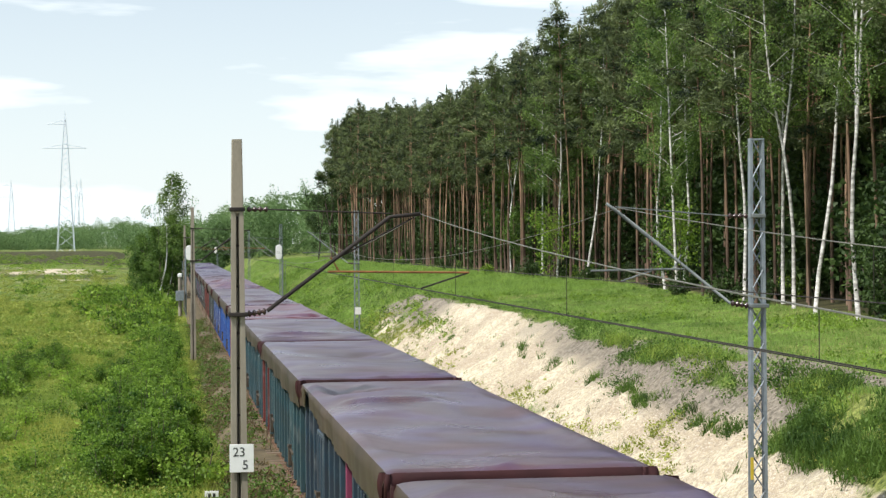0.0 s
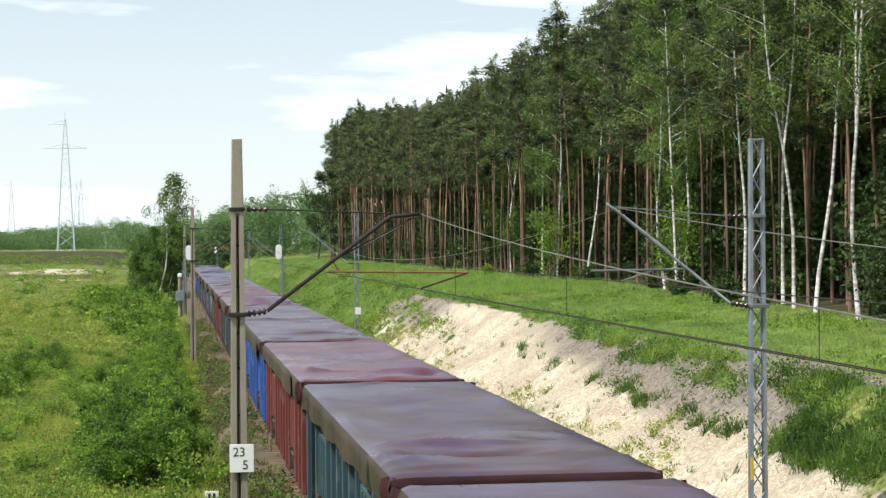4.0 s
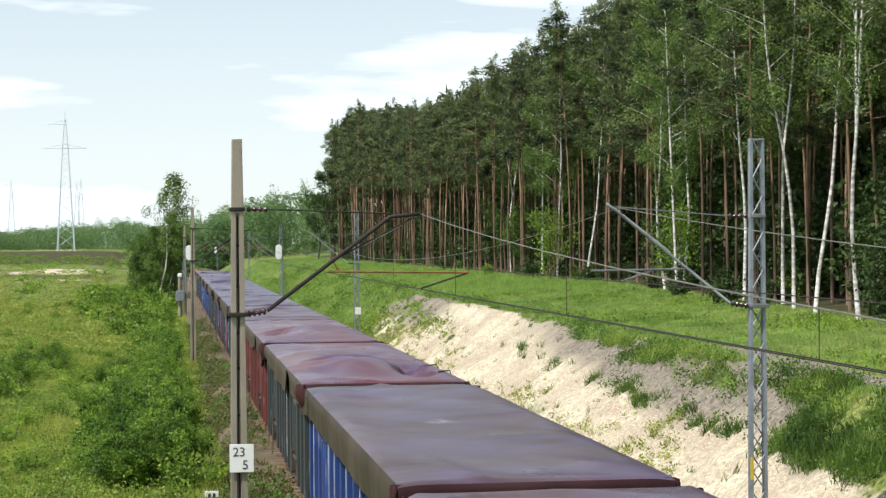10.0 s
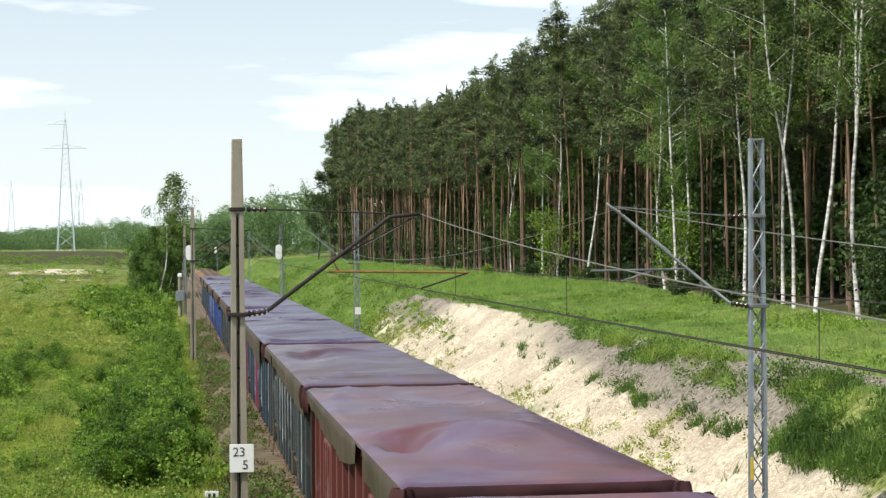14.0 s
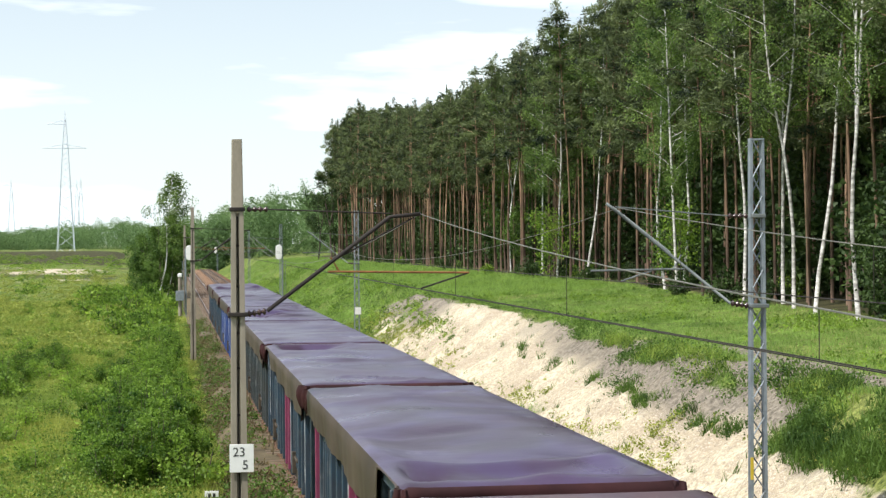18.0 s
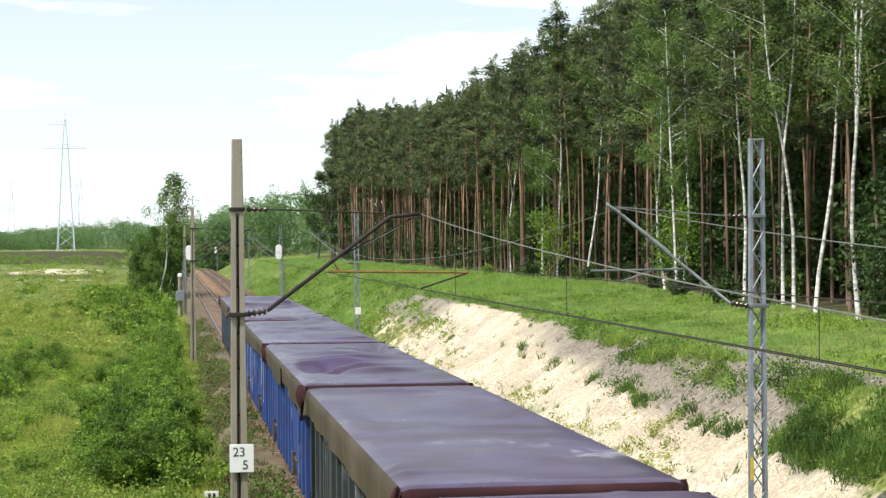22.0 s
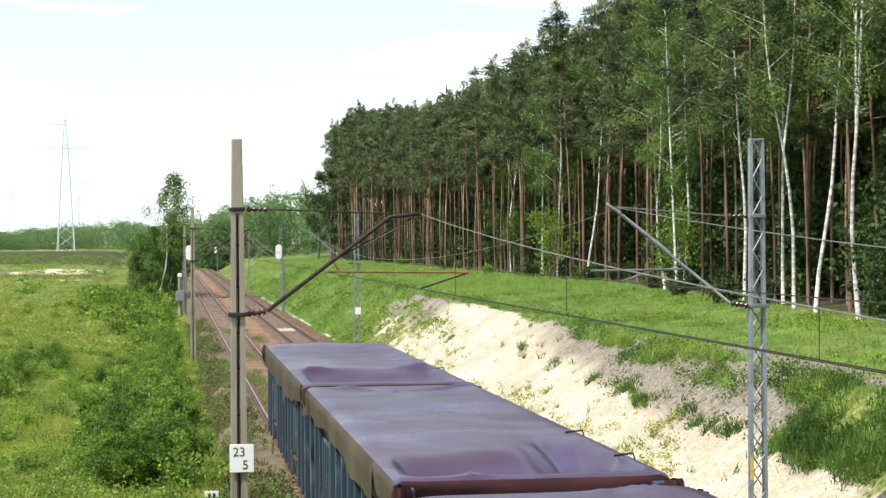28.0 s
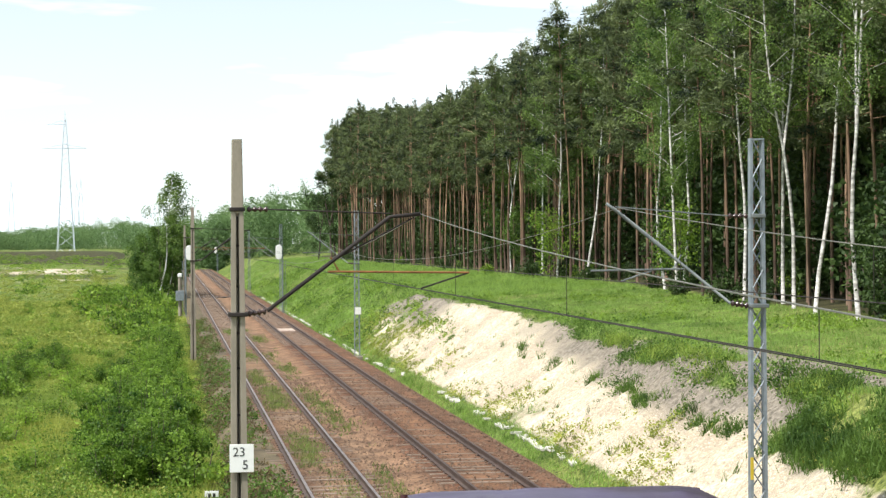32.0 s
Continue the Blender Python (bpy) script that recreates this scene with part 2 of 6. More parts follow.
def tarp_material(name, dark, light):
    """Greasy brown sheet: broad tonal streaks, dust mixed with painted sky sheen, painted glints, fine creases, uneven
    gloss.
    """
    m = material(name, dark, light, 0.55, 9, 0.36, 0, 0.0, 0.48, spread=0.12, stretch=(1.0, 0.6, 1.0))
    n, l = m.node_tree.nodes, m.node_tree.links
    p = n["Principled BSDF"]
    old = p.inputs["Base Color"].links[0].from_socket
    tc = n.new("ShaderNodeTexCoord")
    info = n.new("ShaderNodeObjectInfo")
    shift = n.new("ShaderNodeVectorMath")
    shift.operation = "MULTIPLY_ADD"
    shift.inputs[1].default_value = (37.0, 53.0, 19.0)
    l.new(info.outputs["Random"], shift.inputs[0])
    l.new(tc.outputs["Object"], shift.inputs[2])
    def tex(scale, detail, warp=0.0):
        t = n.new("ShaderNodeTexNoise")
        t.inputs["Scale"].default_value, t.inputs["Detail"].default_value, t.inputs["Distortion"].default_value = scale, detail, warp
        l.new(shift.outputs[0], t.inputs["Vector"])
        return t.outputs["Fac"]
    def span(sock, a, b, c, d):
        r = n.new("ShaderNodeMapRange")
        for key, val in (("From Min", a), ("From Max", b), ("To Min", c), ("To Max", d)):
            r.inputs[key].default_value = val
        l.new(sock, r.inputs["Value"])
        return r.outputs["Result"]
    broad, crease, dust_sheen = tex(0.45, 3, 0.8), tex(0.7, 4, 1.6), tex(0.6, 5, 1.0)
    mix = n.new("ShaderNodeMix")
    mix.data_type = "RGBA"
    # violet patches: dust, and the sky's sheen put into the colour
    mix.inputs[7].default_value = (0.068, 0.050, 0.125, 1)
    l.new(span(dust_sheen, 0.42, 0.64, 0.0, 0.55), mix.inputs["Factor"])
    l.new(old, mix.inputs[6])
    stain, fold = tex(0.9, 6, 1.2), tex(3.2, 5, 2.5)
    tone = n.new("ShaderNodeHueSaturation")
    l.new(mix.outputs[2], tone.inputs["Color"])
    l.new(span(stain, 0.3, 0.7, 0.84, 1.18), tone.inputs["Value"])
    # whitish streaks paint the glossy highlights of crumpled cloth
    glint = n.new("ShaderNodeMix")
    glint.data_type = "RGBA"
    glint.inputs[7].default_value = (0.42, 0.42, 0.47, 1)
    spot, streak = span(tex(0.33, 2, 0.5), 0.66, 0.74, 0.0, 1.0), span(tex(2.4, 6, 2.0), 0.5, 0.66, 0.0, 0.6)
    meet = n.new("ShaderNodeMath")
    meet.operation = "MULTIPLY"
    l.new(spot, meet.inputs[0])
    l.new(streak, meet.inputs[1])
    l.new(meet.outputs[0], glint.inputs["Factor"])
    l.new(tone.outputs["Color"], glint.inputs[6])
    l.new(glint.outputs[2], p.inputs["Base Color"])
    l.new(span(broad, 0.3, 0.7, 0.25, 0.42), p.inputs["Roughness"])
    bn = n.new("ShaderNodeBump")
    bn.inputs["Strength"].default_value, bn.inputs["Distance"].default_value = 0.085, 0.14
    both = n.new("ShaderNodeMath")
    both.operation, both.inputs[1].default_value = "MULTIPLY_ADD", 0.10
    l.new(fold, both.inputs[0])
    l.new(crease, both.inputs[2])
    l.new(both.outputs[0], bn.inputs["Height"])
    l.new(bn.outputs["Normal"], p.inputs["Normal"])
    return m


# same cloth as the tops: the shade of hanging sides and ends is painted in
M_HEM = material("sheet_edge_shade_brown", (0.032, 0.021, 0.0155), (0.078, 0.053, 0.039), 0.9, 9, 0.55, 0, 0.15, 0.25, spread=0.15, stretch=(1, 1, 0.4))
M_ENDFLAP = material("sheet_end_shade_maroon", (0.022, 0.008, 0.009), (0.060, 0.020, 0.021), 1.2, 12, 0.6, 0, 0.15, 0.2, spread=0.15)
M_TARP = [
    tarp_material("tarpaulin_brown", (0.034, 0.014, 0.016), (0.072, 0.031, 0.036)),
    # violet base colour stands in for blue sky mirrored on the tops
    tarp_material("tarpaulin_sky_violet", (0.022, 0.009, 0.023), (0.048, 0.023, 0.051)),
    tarp_material("tarpaulin_red", (0.055, 0.012, 0.015), (0.108, 0.028, 0.032)),
]


def paint(name, c, rust=(0.12, 0.06, 0.035)):
    return material(name, tuple(0.55 * x + 0.25 * r for x, r in zip(c, rust)), c, 1.6, 18, 0.55, 0, 0.2, 0.35, spread=0.12)


PAINT_TONES = {
    "teal": (0.022, 0.076, 0.098),
    "deep": (0.018, 0.052, 0.085),
    "blue": (0.017, 0.095, 0.37),
    "royal": (0.013, 0.062, 0.25),
    "red": (0.17, 0.034, 0.034),
    "maroon": (0.13, 0.03, 0.03),
    "slate": (0.032, 0.052, 0.060),
}
def worn(m, pale, lo=0.58, hi=0.72, most=0.42):
    """Pale scuffs running down the paint."""
    n, l = m.node_tree.nodes, m.node_tree.links
    p = n["Principled BSDF"]
    old = p.inputs["Base Color"].links[0].from_socket
    tc, mp, tx, rg, mix = (n.new("ShaderNode" + kind) for kind in ("TexCoord", "Mapping", "TexNoise", "MapRange", "Mix"))
    info, shift = n.new("ShaderNodeObjectInfo"), n.new("ShaderNodeVectorMath")
    shift.operation, shift.inputs[1].default_value = "MULTIPLY_ADD", (31.0, 47.0, 13.0)
    l.new(info.outputs["Random"], shift.inputs[0])
    l.new(tc.outputs["Object"], shift.inputs[2])
    mp.inputs["Scale"].default_value = (1, 1.6, 0.5)
    l.new(shift.outputs[0], mp.inputs["Vector"])
    l.new(mp.outputs["Vector"], tx.inputs["Vector"])
    tx.inputs["Scale"].default_value, tx.inputs["Detail"].default_value = 3.0, 7
    for key, val in (("From Min", lo), ("From Max", hi), ("To Max", most)):
        rg.inputs[key].default_value = val
    l.new(tx.outputs["Fac"], rg.inputs["Value"])
    mix.data_type = "RGBA"
    mix.inputs[7].default_value = (*pale, 1)
    l.new(rg.outputs["Result"], mix.inputs["Factor"])
    l.new(old, mix.inputs[6])
    l.new(mix.outputs[2], p.inputs["Base Color"])


M_PAINT = {key: paint(key + "_paint", tone) for key, tone in PAINT_TONES.items()}
# wall panels: post paint at 0.3, the shade between posts put into the colour
M_PANEL = {key: paint(key + "_shaded_panel", tuple(0.3 * v for v in m)) for key, m in PAINT_TONES.items()}
for key, tone in PAINT_TONES.items():
    worn(M_PAINT[key], tuple(0.22 + 0.55 * v for v in tone))
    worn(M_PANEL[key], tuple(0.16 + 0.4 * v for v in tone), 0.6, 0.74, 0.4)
M_UNDER = material("underframe_grime", (0.03, 0.025, 0.02), (0.10, 0.075, 0.055), 4, 30, 0.85, 0.1, 0.3)
M_WHEEL = material("wheel_steel", (0.06, 0.045, 0.035), (0.16, 0.12, 0.10), 5, 40, 0.6, 0.5, 0.15)


# ---- mesh tools ----
class Soup:
    """Collects vertices and faces and becomes one mesh."""

    def __init__(self):
        self.v, self.f, self.n = [], [], 0

    def add(self, verts, faces):
        verts = np.asarray(verts, float).reshape(-1, 3)
        self.v.append(verts)
        self.f.extend(tuple(i + self.n for i in f) for f in faces)
        self.n += len(verts)
        return self

    def block(self, x0, x1, y0, y1, z0, z1):
        v = [(x, y, z) for x in (x0, x1) for y in (y0, y1) for z in (z0, z1)]
        return self.add(v, [(0, 1, 3, 2), (4, 6, 7, 5), (0, 4, 5, 1), (2, 3, 7, 6), (0, 2, 6, 4), (1, 5, 7, 3)])

    def prism(self, outline, a, b, axis="y"):
        """A closed outline of (u, w) pushed from a to b along an axis."""
        n = len(outline)
        def at(u, w, s):
            return {"x": (s, u, w), "y": (u, s, w), "z": (u, w, s)}[axis]
        v = [at(u, w, a) for u, w in outline] + [at(u, w, b) for u, w in outline]
        f = [(i, (i + 1) % n, n + (i + 1) % n, n + i) for i in range(n)]
        return self.add(v, f + [tuple(range(n - 1, -1, -1)), tuple(range(n, 2 * n))])

    def tube(self, points, radii, sides=7, caps=True):
        pts = [Vector(p) for p in points]
        radii = radii if hasattr(radii, "__len__") else [radii] * len(pts)
        v, f = [], []
        for i, p in enumerate(pts):
            d = (pts[min(i + 1, len(pts) - 1)] - pts[max(i - 1, 0)]).normalized()
            u = d.cross(Vector((0, 0, 1)) if abs(d.z) < 0.9 else Vector((1, 0, 0))).normalized()
            w = d.cross(u)
            for k in range(sides):
                a = 2 * math.pi * k / sides
                v.append(p + (u * math.cos(a) + w * math.sin(a)) * radii[i])
        for i in range(len(pts) - 1):
            for k in range(sides):
                k2 = (k + 1) % sides
                f.append((i * sides + k, i * sides + k2, (i + 1) * sides + k2, (i + 1) * sides + k))
        if caps:
            f += [tuple(range(sides)), tuple(range((len(pts) - 1) * sides, len(pts) * sides))]
        return self.add(v, f)

    def mesh(self, name, mat, smooth=False):
        me = bpy.data.meshes.new(name)
        me.from_pydata(np.concatenate(self.v).tolist() if self.v else [], [], self.f)
        if mat:
            me.materials.append(mat)
        if smooth:
            me.polygons.foreach_set("use_smooth", [True] * len(me.polygons))
        me.update()
        return me


def fast_mesh(name, verts, faces, mat, smooth=False):
    """A mesh from arrays of vertices (n, 3) and equal faces (m, 3 or 4)."""
    verts, faces = np.asarray(verts, np.float32), np.asarray(faces, np.int32)
    me = bpy.data.meshes.new(name)
    k = faces.shape[1]
    me.vertices.add(len(verts))
    me.vertices.foreach_set("co", verts.ravel())
    me.loops.add(faces.size)
    me.loops.foreach_set("vertex_index", faces.ravel())
    me.polygons.add(len(faces))
    me.polygons.foreach_set("loop_start", np.arange(len(faces), dtype=np.int32) * k)
    me.polygons.foreach_set("loop_total", np.full(len(faces), k, np.int32))
    me.polygons.foreach_set("use_smooth", np.full(len(faces), smooth))
    me.materials.append(mat)
    me.update(calc_edges=True)
    return me


def part(name, mesh, parent, label="", m=None):
    ob = new(name, mesh)
    ob.parent = parent
    if m is not None:
        ob.matrix_basis = m
    if label:
        ob["label"] = label
    return ob


def bevelled(mesh, width=0.01):
    bm = bmesh.new()
    bm.from_mesh(mesh)
    bmesh.ops.bevel(bm, geom=list(bm.edges), offset=width, segments=1, affect="EDGES", clamp_overlap=True)
    bm.to_mesh(mesh)
    bm.free()
    return mesh


def unit_dirs(rng, n):
    d = rng.normal(size=(n, 3))
    return d / np.linalg.norm(d, axis=1)[:, None]


def leaf_tris(rng, pos, size, flat=0.0, thin=0.35):
    """A thin pointed leaf (triangle) at each place."""
    n = len(pos)
    d, e = unit_dirs(rng, n), unit_dirs(rng, n)
    d[:, 2] *= 1 - flat
    s = size * rng.uniform(0.6, 1.4, n)[:, None]
    side = np.cross(d, e)
    side /= np.linalg.norm(side, axis=1)[:, None] + 1e-9
    v = np.stack([pos - side * s * thin, pos + side * s * thin, pos + d * s], 1).reshape(-1, 3)
    return v, np.arange(3 * n).reshape(-1, 3)


def leaf_quads(rng, pos, size, droop=0.0):
    """A diamond-shaped leaf at each place."""
    n = len(pos)
    d, e = unit_dirs(rng, n), unit_dirs(rng, n)
    d[:, 2] -= droop
    d /= np.linalg.norm(d, axis=1)[:, None]
    s = size * rng.uniform(0.6, 1.4, n)[:, None]
    side = np.cross(d, e)
    side /= np.linalg.norm(side, axis=1)[:, None] + 1e-9
    v = np.stack([pos, pos + d * s * 0.55 + side * s * 0.38, pos + d * s * 1.1, pos + d * s * 0.55 - side * s * 0.38], 1).reshape(-1, 3)
    return v, np.arange(4 * n).reshape(-1, 4)


def fbm(x, y, seed=0.0):
    """Smooth hills between about -1 and 1 from sums of sines (arrays)."""
    s = 0
    for i, (a, b, w) in enumerate(((1.0, 0.7, 1.0), (-0.8, 1.3, 0.8), (1.9, -1.1, 0.5), (2.3, 2.9, 0.35), (-3.7, 3.1, 0.25), (5.3, 4.7, 0.18))):
        s = s + w * np.sin(a * x + b * y + seed * (i + 1.3) + i * 2.1)
    return s / 2.2


# ---- plan ----
LEFT, RIGHT = 3.95, 7.88          # track centres
GAUGE = 0.7525                    # half the distance of the rails' centres
MAST_Y = (31.0, 101.0, 171.0, 241.0)
FOREST_X = 27.0


def smooth(a, b, x):
    t = np.clip((x - a) / (b - a), 0, 1)
    return t * t * (3 - 2 * t)


def crest_x(y):
    return 15.9 + 0.5 * np.sin(y * 0.11) + 0.3 * np.sin(y * 0.31 + 1) + 1.2 * smooth(125, 180, y)


def ground_z(x, y):
    x, y = np.asarray(x, float), np.asarray(y, float)
    z = np.full(np.broadcast(x, y).shape, -0.75)
    left = -0.95 + 0.12 * fbm(x * 0.35, y * 0.22) + 0.35 * smooth(-8, -40, x) - 0.2 * smooth(-40, -200, x)
    left = left + 4.0 * smooth(330, 880, y) * smooth(-6, -26, x)
    z = z + (left + 0.75) * smooth(1.2, -1.2, x)
    cx = crest_x(y)
    t = np.clip((x - 11.3) / (cx - 11.3), 0, 1)
    top = 2.45 + 0.055 * (np.clip(x, 15, 60) - 15.9) - 0.5 * smooth(330, 480, y) * 1.0
    rise = t ** 0.9 * (1 - 0.12 * np.sin(np.pi * t))
    rills = 0.19 * fbm(y * 2.1, x * 0.6, 2.0) * np.sin(np.pi * t) + 0.10 * fbm(y * 4.3, x * 1.9, 5.0) * np.sin(np.pi * t)
    z = z + (top + 0.75) * smooth(0, 1, rise) * 0.35 + (top + 0.75) * rise * 0.65 + rills
    z = z + 0.05 * fbm(x * 0.8, y * 0.7, 3.0) * smooth(cx, cx + 2, x)
    z = z - 0.16 * np.exp(-((x - 10.9) / 0.35) ** 2)
    return z


def lines(*runs):
    out = []
    for a, b, s in runs:
        out += list(np.arange(a, b, s))
    return np.array(out)


def bed_z(x):
    """Top of the ballast across the line."""
    return -0.215 - 0.10 * np.exp(-((x - 0.5 * (LEFT + RIGHT)) / 0.45) ** 2) - 0.58 * smooth(LEFT - 1.7, LEFT - 2.75, x) - 0.58 * smooth(RIGHT + 1.7, RIGHT + 2.75, x)


# ---- ground ----
def ground_material():
    m = bpy.data.materials.new("ground_cover")
    m.use_nodes = True
    n, l = m.node_tree.nodes, m.node_tree.links
    p = n["Principled BSDF"]
    p.inputs["Roughness"].default_value, p.inputs["Specular IOR Level"].default_value = 0.95, 0.1
    tc = n.new("ShaderNodeTexCoord")
    def noise_tex(scale, detail=4):
        t = n.new("ShaderNodeTexNoise")
        t.inputs["Scale"].default_value, t.inputs["Detail"].default_value = scale, detail
        l.new(tc.outputs["Object"], t.inputs["Vector"])
        return t.outputs["Fac"]
    def mixed(fac, a, b):
        x = n.new("ShaderNodeMix")
        x.data_type, x.clamp_factor = "RGBA", True
        for sock, val in ((x.inputs[6], a), (x.inputs[7], b)):
            if isinstance(val, tuple):
                sock.default_value = (*val, 1)
            else:
                l.new(val, sock)
        l.new(fac, x.inputs["Factor"])
        return x.outputs[2]
    def steep(sock, lo, hi):
        r = n.new("ShaderNodeMapRange")
        r.inputs["From Min"].default_value, r.inputs["From Max"].default_value = lo, hi
        l.new(sock, r.inputs["Value"])
        return r.outputs["Result"]
    big, mid, fine, grain = noise_tex(0.11), noise_tex(0.9), noise_tex(7), noise_tex(45)
    grass = mixed(steep(mid, 0.3, 0.7), (0.08, 0.14, 0.024), (0.26, 0.36, 0.075))
    grass = mixed(steep(big, 0.42, 0.62), grass, (0.30, 0.33, 0.09))
    grass = mixed(steep(fine, 0.3, 0.75), (0.04, 0.06, 0.018), grass)
    sand = mixed(steep(mid, 0.35, 0.65), (0.46, 0.395, 0.275), (0.71, 0.635, 0.465))
    sand = mixed(steep(noise_tex(0.33, 5), 0.47, 0.62), sand, (0.43, 0.355, 0.255))
    sand = mixed(steep(fine, 0.42, 0.66), sand, (0.34, 0.28, 0.205))
    sand = mixed(steep(noise_tex(19, 4), 0.52, 0.68), sand, (0.62, 0.56, 0.47))
    sand = mixed(steep(grain, 0.56, 0.70), sand, (0.22, 0.18, 0.125))
    def given(name):
        att = n.new("ShaderNodeAttribute")
        att.attribute_name = name
        return att.outputs["Fac"]
    def noisy(sock, by, amount):
        edge = n.new("ShaderNodeMath")
        edge.operation = "MULTIPLY_ADD"
        edge.inputs[1].default_value = amount
        l.new(by, edge.inputs[0])
        l.new(sock, edge.inputs[2])
        return edge.outputs[0]
    soil = mixed(steep(fine, 0.3, 0.7), (0.115, 0.10, 0.08), (0.30, 0.262, 0.21))
    bare = mixed(steep(noisy(given("scarp"), mid, 0.9), 0.62, 1.25), sand, soil)
    colour = mixed(steep(noisy(noisy(given("sand"), fine, 0.6), mid, 0.5), 0.88, 1.16), grass, bare)
    litter_belt = mixed(steep(mid, 0.3, 0.7), (0.03, 0.032, 0.016), (0.08, 0.075, 0.036))
    colour = mixed(steep(noisy(given("litter_belt"), mid, 0.4), 0.5, 0.8), colour, litter_belt)
    l.new(colour, p.inputs["Base Color"])
    bn = n.new("ShaderNodeBump")
    bn.inputs["Strength"].default_value, bn.inputs["Distance"].default_value = 1.0, 0.14
    l.new(fine, bn.inputs["Height"])
    l.new(bn.outputs["Normal"], p.inputs["Normal"])
    return m


def forest_x(y):
    return 24.6 + 2.6 * smooth(62, 112, y)


def bare_top(y):
    """Where the bare slope ends below the crest."""
    line = np.interp(y, (38, 42, 45, 50, 55, 64, 84, 97, 128), (14.8, 15.1, 15.0, 14.6, 15.0, 15.8, 16.2, 16.3, 15.7))
    return line + 0.12 * np.sin(y * 0.62) + 0.10 * np.sin(y * 1.43 + 1)


def sand_mask(x, y):
    """How bare the ground is: the cutting's slope, the path on top, the worn patches of the field."""
    top = bare_top(y)
    slope = smooth(11.35, 12.1, x) * smooth(top + 0.4, top - 0.4, x) * smooth(130, 112, y + 3 * np.sin(x * 1.6))
    slope = slope * (1 - 0.5 * smooth(0.55, 1.0, fbm(x * 1.1, y * 0.33, 4.0)))
    slope = slope * (1 - 0.5 * smooth(88, 106, y) * smooth(14.4, 12.4, x))
    slope = slope * (1 - 0.9 * smooth(41.2, 40.0, y + 0.5 * np.sin(x * 3)) * smooth(13.4, 13.9, x))
    crumbs = 0.8 * smooth(-0.25, 0.35, fbm(x * 1.5, y * 0.55, 8.0)) * smooth(top - 0.2, top + 0.1, x) * smooth(16.5, 15.9, x) * smooth(72, 62, y)
    slope = np.maximum(slope, crumbs)
    path = 0.95 * np.exp(-((x - 16.4 - 0.8 * smooth(38, 58, y)) / 0.6) ** 2) * smooth(63, 46, y)
    field = 0.9 * smooth(-0.5, 0.5, fbm(x * 0.11, y * 0.05, 6.0)) * smooth(-11, -19, x) * smooth(300, 350, y) * smooth(500, 440, y)
    field = np.maximum(field, (0.26 + 0.22 * np.sin(x * 0.09)) * smooth(800, 830, y) * smooth(905, 880, y) * smooth(-20, -40, x))
    field = np.maximum(field, smooth(1500, 1900, y) * smooth(-20, -60, x))
    return np.clip(np.maximum(np.maximum(slope, path), field), 0, 1)


def scarp_mask(x, y):
    """Grey weathered soil of the slope's upper part and of the far end."""
    top = bare_top(y)
    return np.clip(smooth(top - 1.7, top - 0.4, x) * smooth(90, 64, y) * 0.85 + smooth(15.5, 15.9, x) * smooth(66, 56, y) + 0.75 * smooth(92, 104, y) * smooth(13, 14.5, x), 0, 1)


def build_ground():
    xs = lines((-3000, -400, 260), (-400, -60, 20), (-60, -14, 1.5), (-14, 11, 0.5), (11, 18.5, 0.22), (18.5, 40, 0.8), (40, 100, 5), (100, 400, 25), (400, 3001, 260))
    ys = lines((-300, 0, 30), (0, 30, 2), (30, 130, 0.45), (130, 260, 1.5), (260, 600, 8), (600, 1000, 20), (1000, 1400, 60), (1400, 4900, 350))
    gx, gy = np.meshgrid(xs, ys)
    gz = ground_z(gx, gy)
    nx, ny = len(xs), len(ys)
    i = np.arange(nx * ny).reshape(ny, nx)
    faces = np.stack([i[:-1, :-1], i[:-1, 1:], i[1:, 1:], i[1:, :-1]], -1).reshape(-1, 4)
    me = fast_mesh("ground", np.stack([gx, gy, gz], -1).reshape(-1, 3), faces, ground_material(), True)
    att = me.attributes.new("sand", "FLOAT", "POINT")
    att.data.foreach_set("value", sand_mask(gx, gy).astype(np.float32).ravel())
    # needle litter under the pines; also a dark belt and patches in the far field
    for name, fn in (("scarp", scarp_mask(gx, gy)), ("litter_belt", np.maximum(smooth(0.3, 2.5, gx - forest_x(gy)) * smooth(420, 330, gy), 0.9 * smooth(490, 540, gy) * smooth(800, 770, gy) * smooth(-12, -22, gx)) + 0.5 * smooth(-0.4, 0.6, fbm(gx * 0.08, gy * 0.05, 2.0)) * smooth(220, 300, gy) * smooth(-7, -12, gx) * smooth(700, 600, gy))):
        att = me.attributes.new(name, "FLOAT", "POINT")
        att.data.foreach_set("value", fn.astype(np.float32).ravel())
    tagged(new("ground", me), "grassy meadow and bare sandy cutting slope beside the railway", "ground", kind="structure")


build_ground()


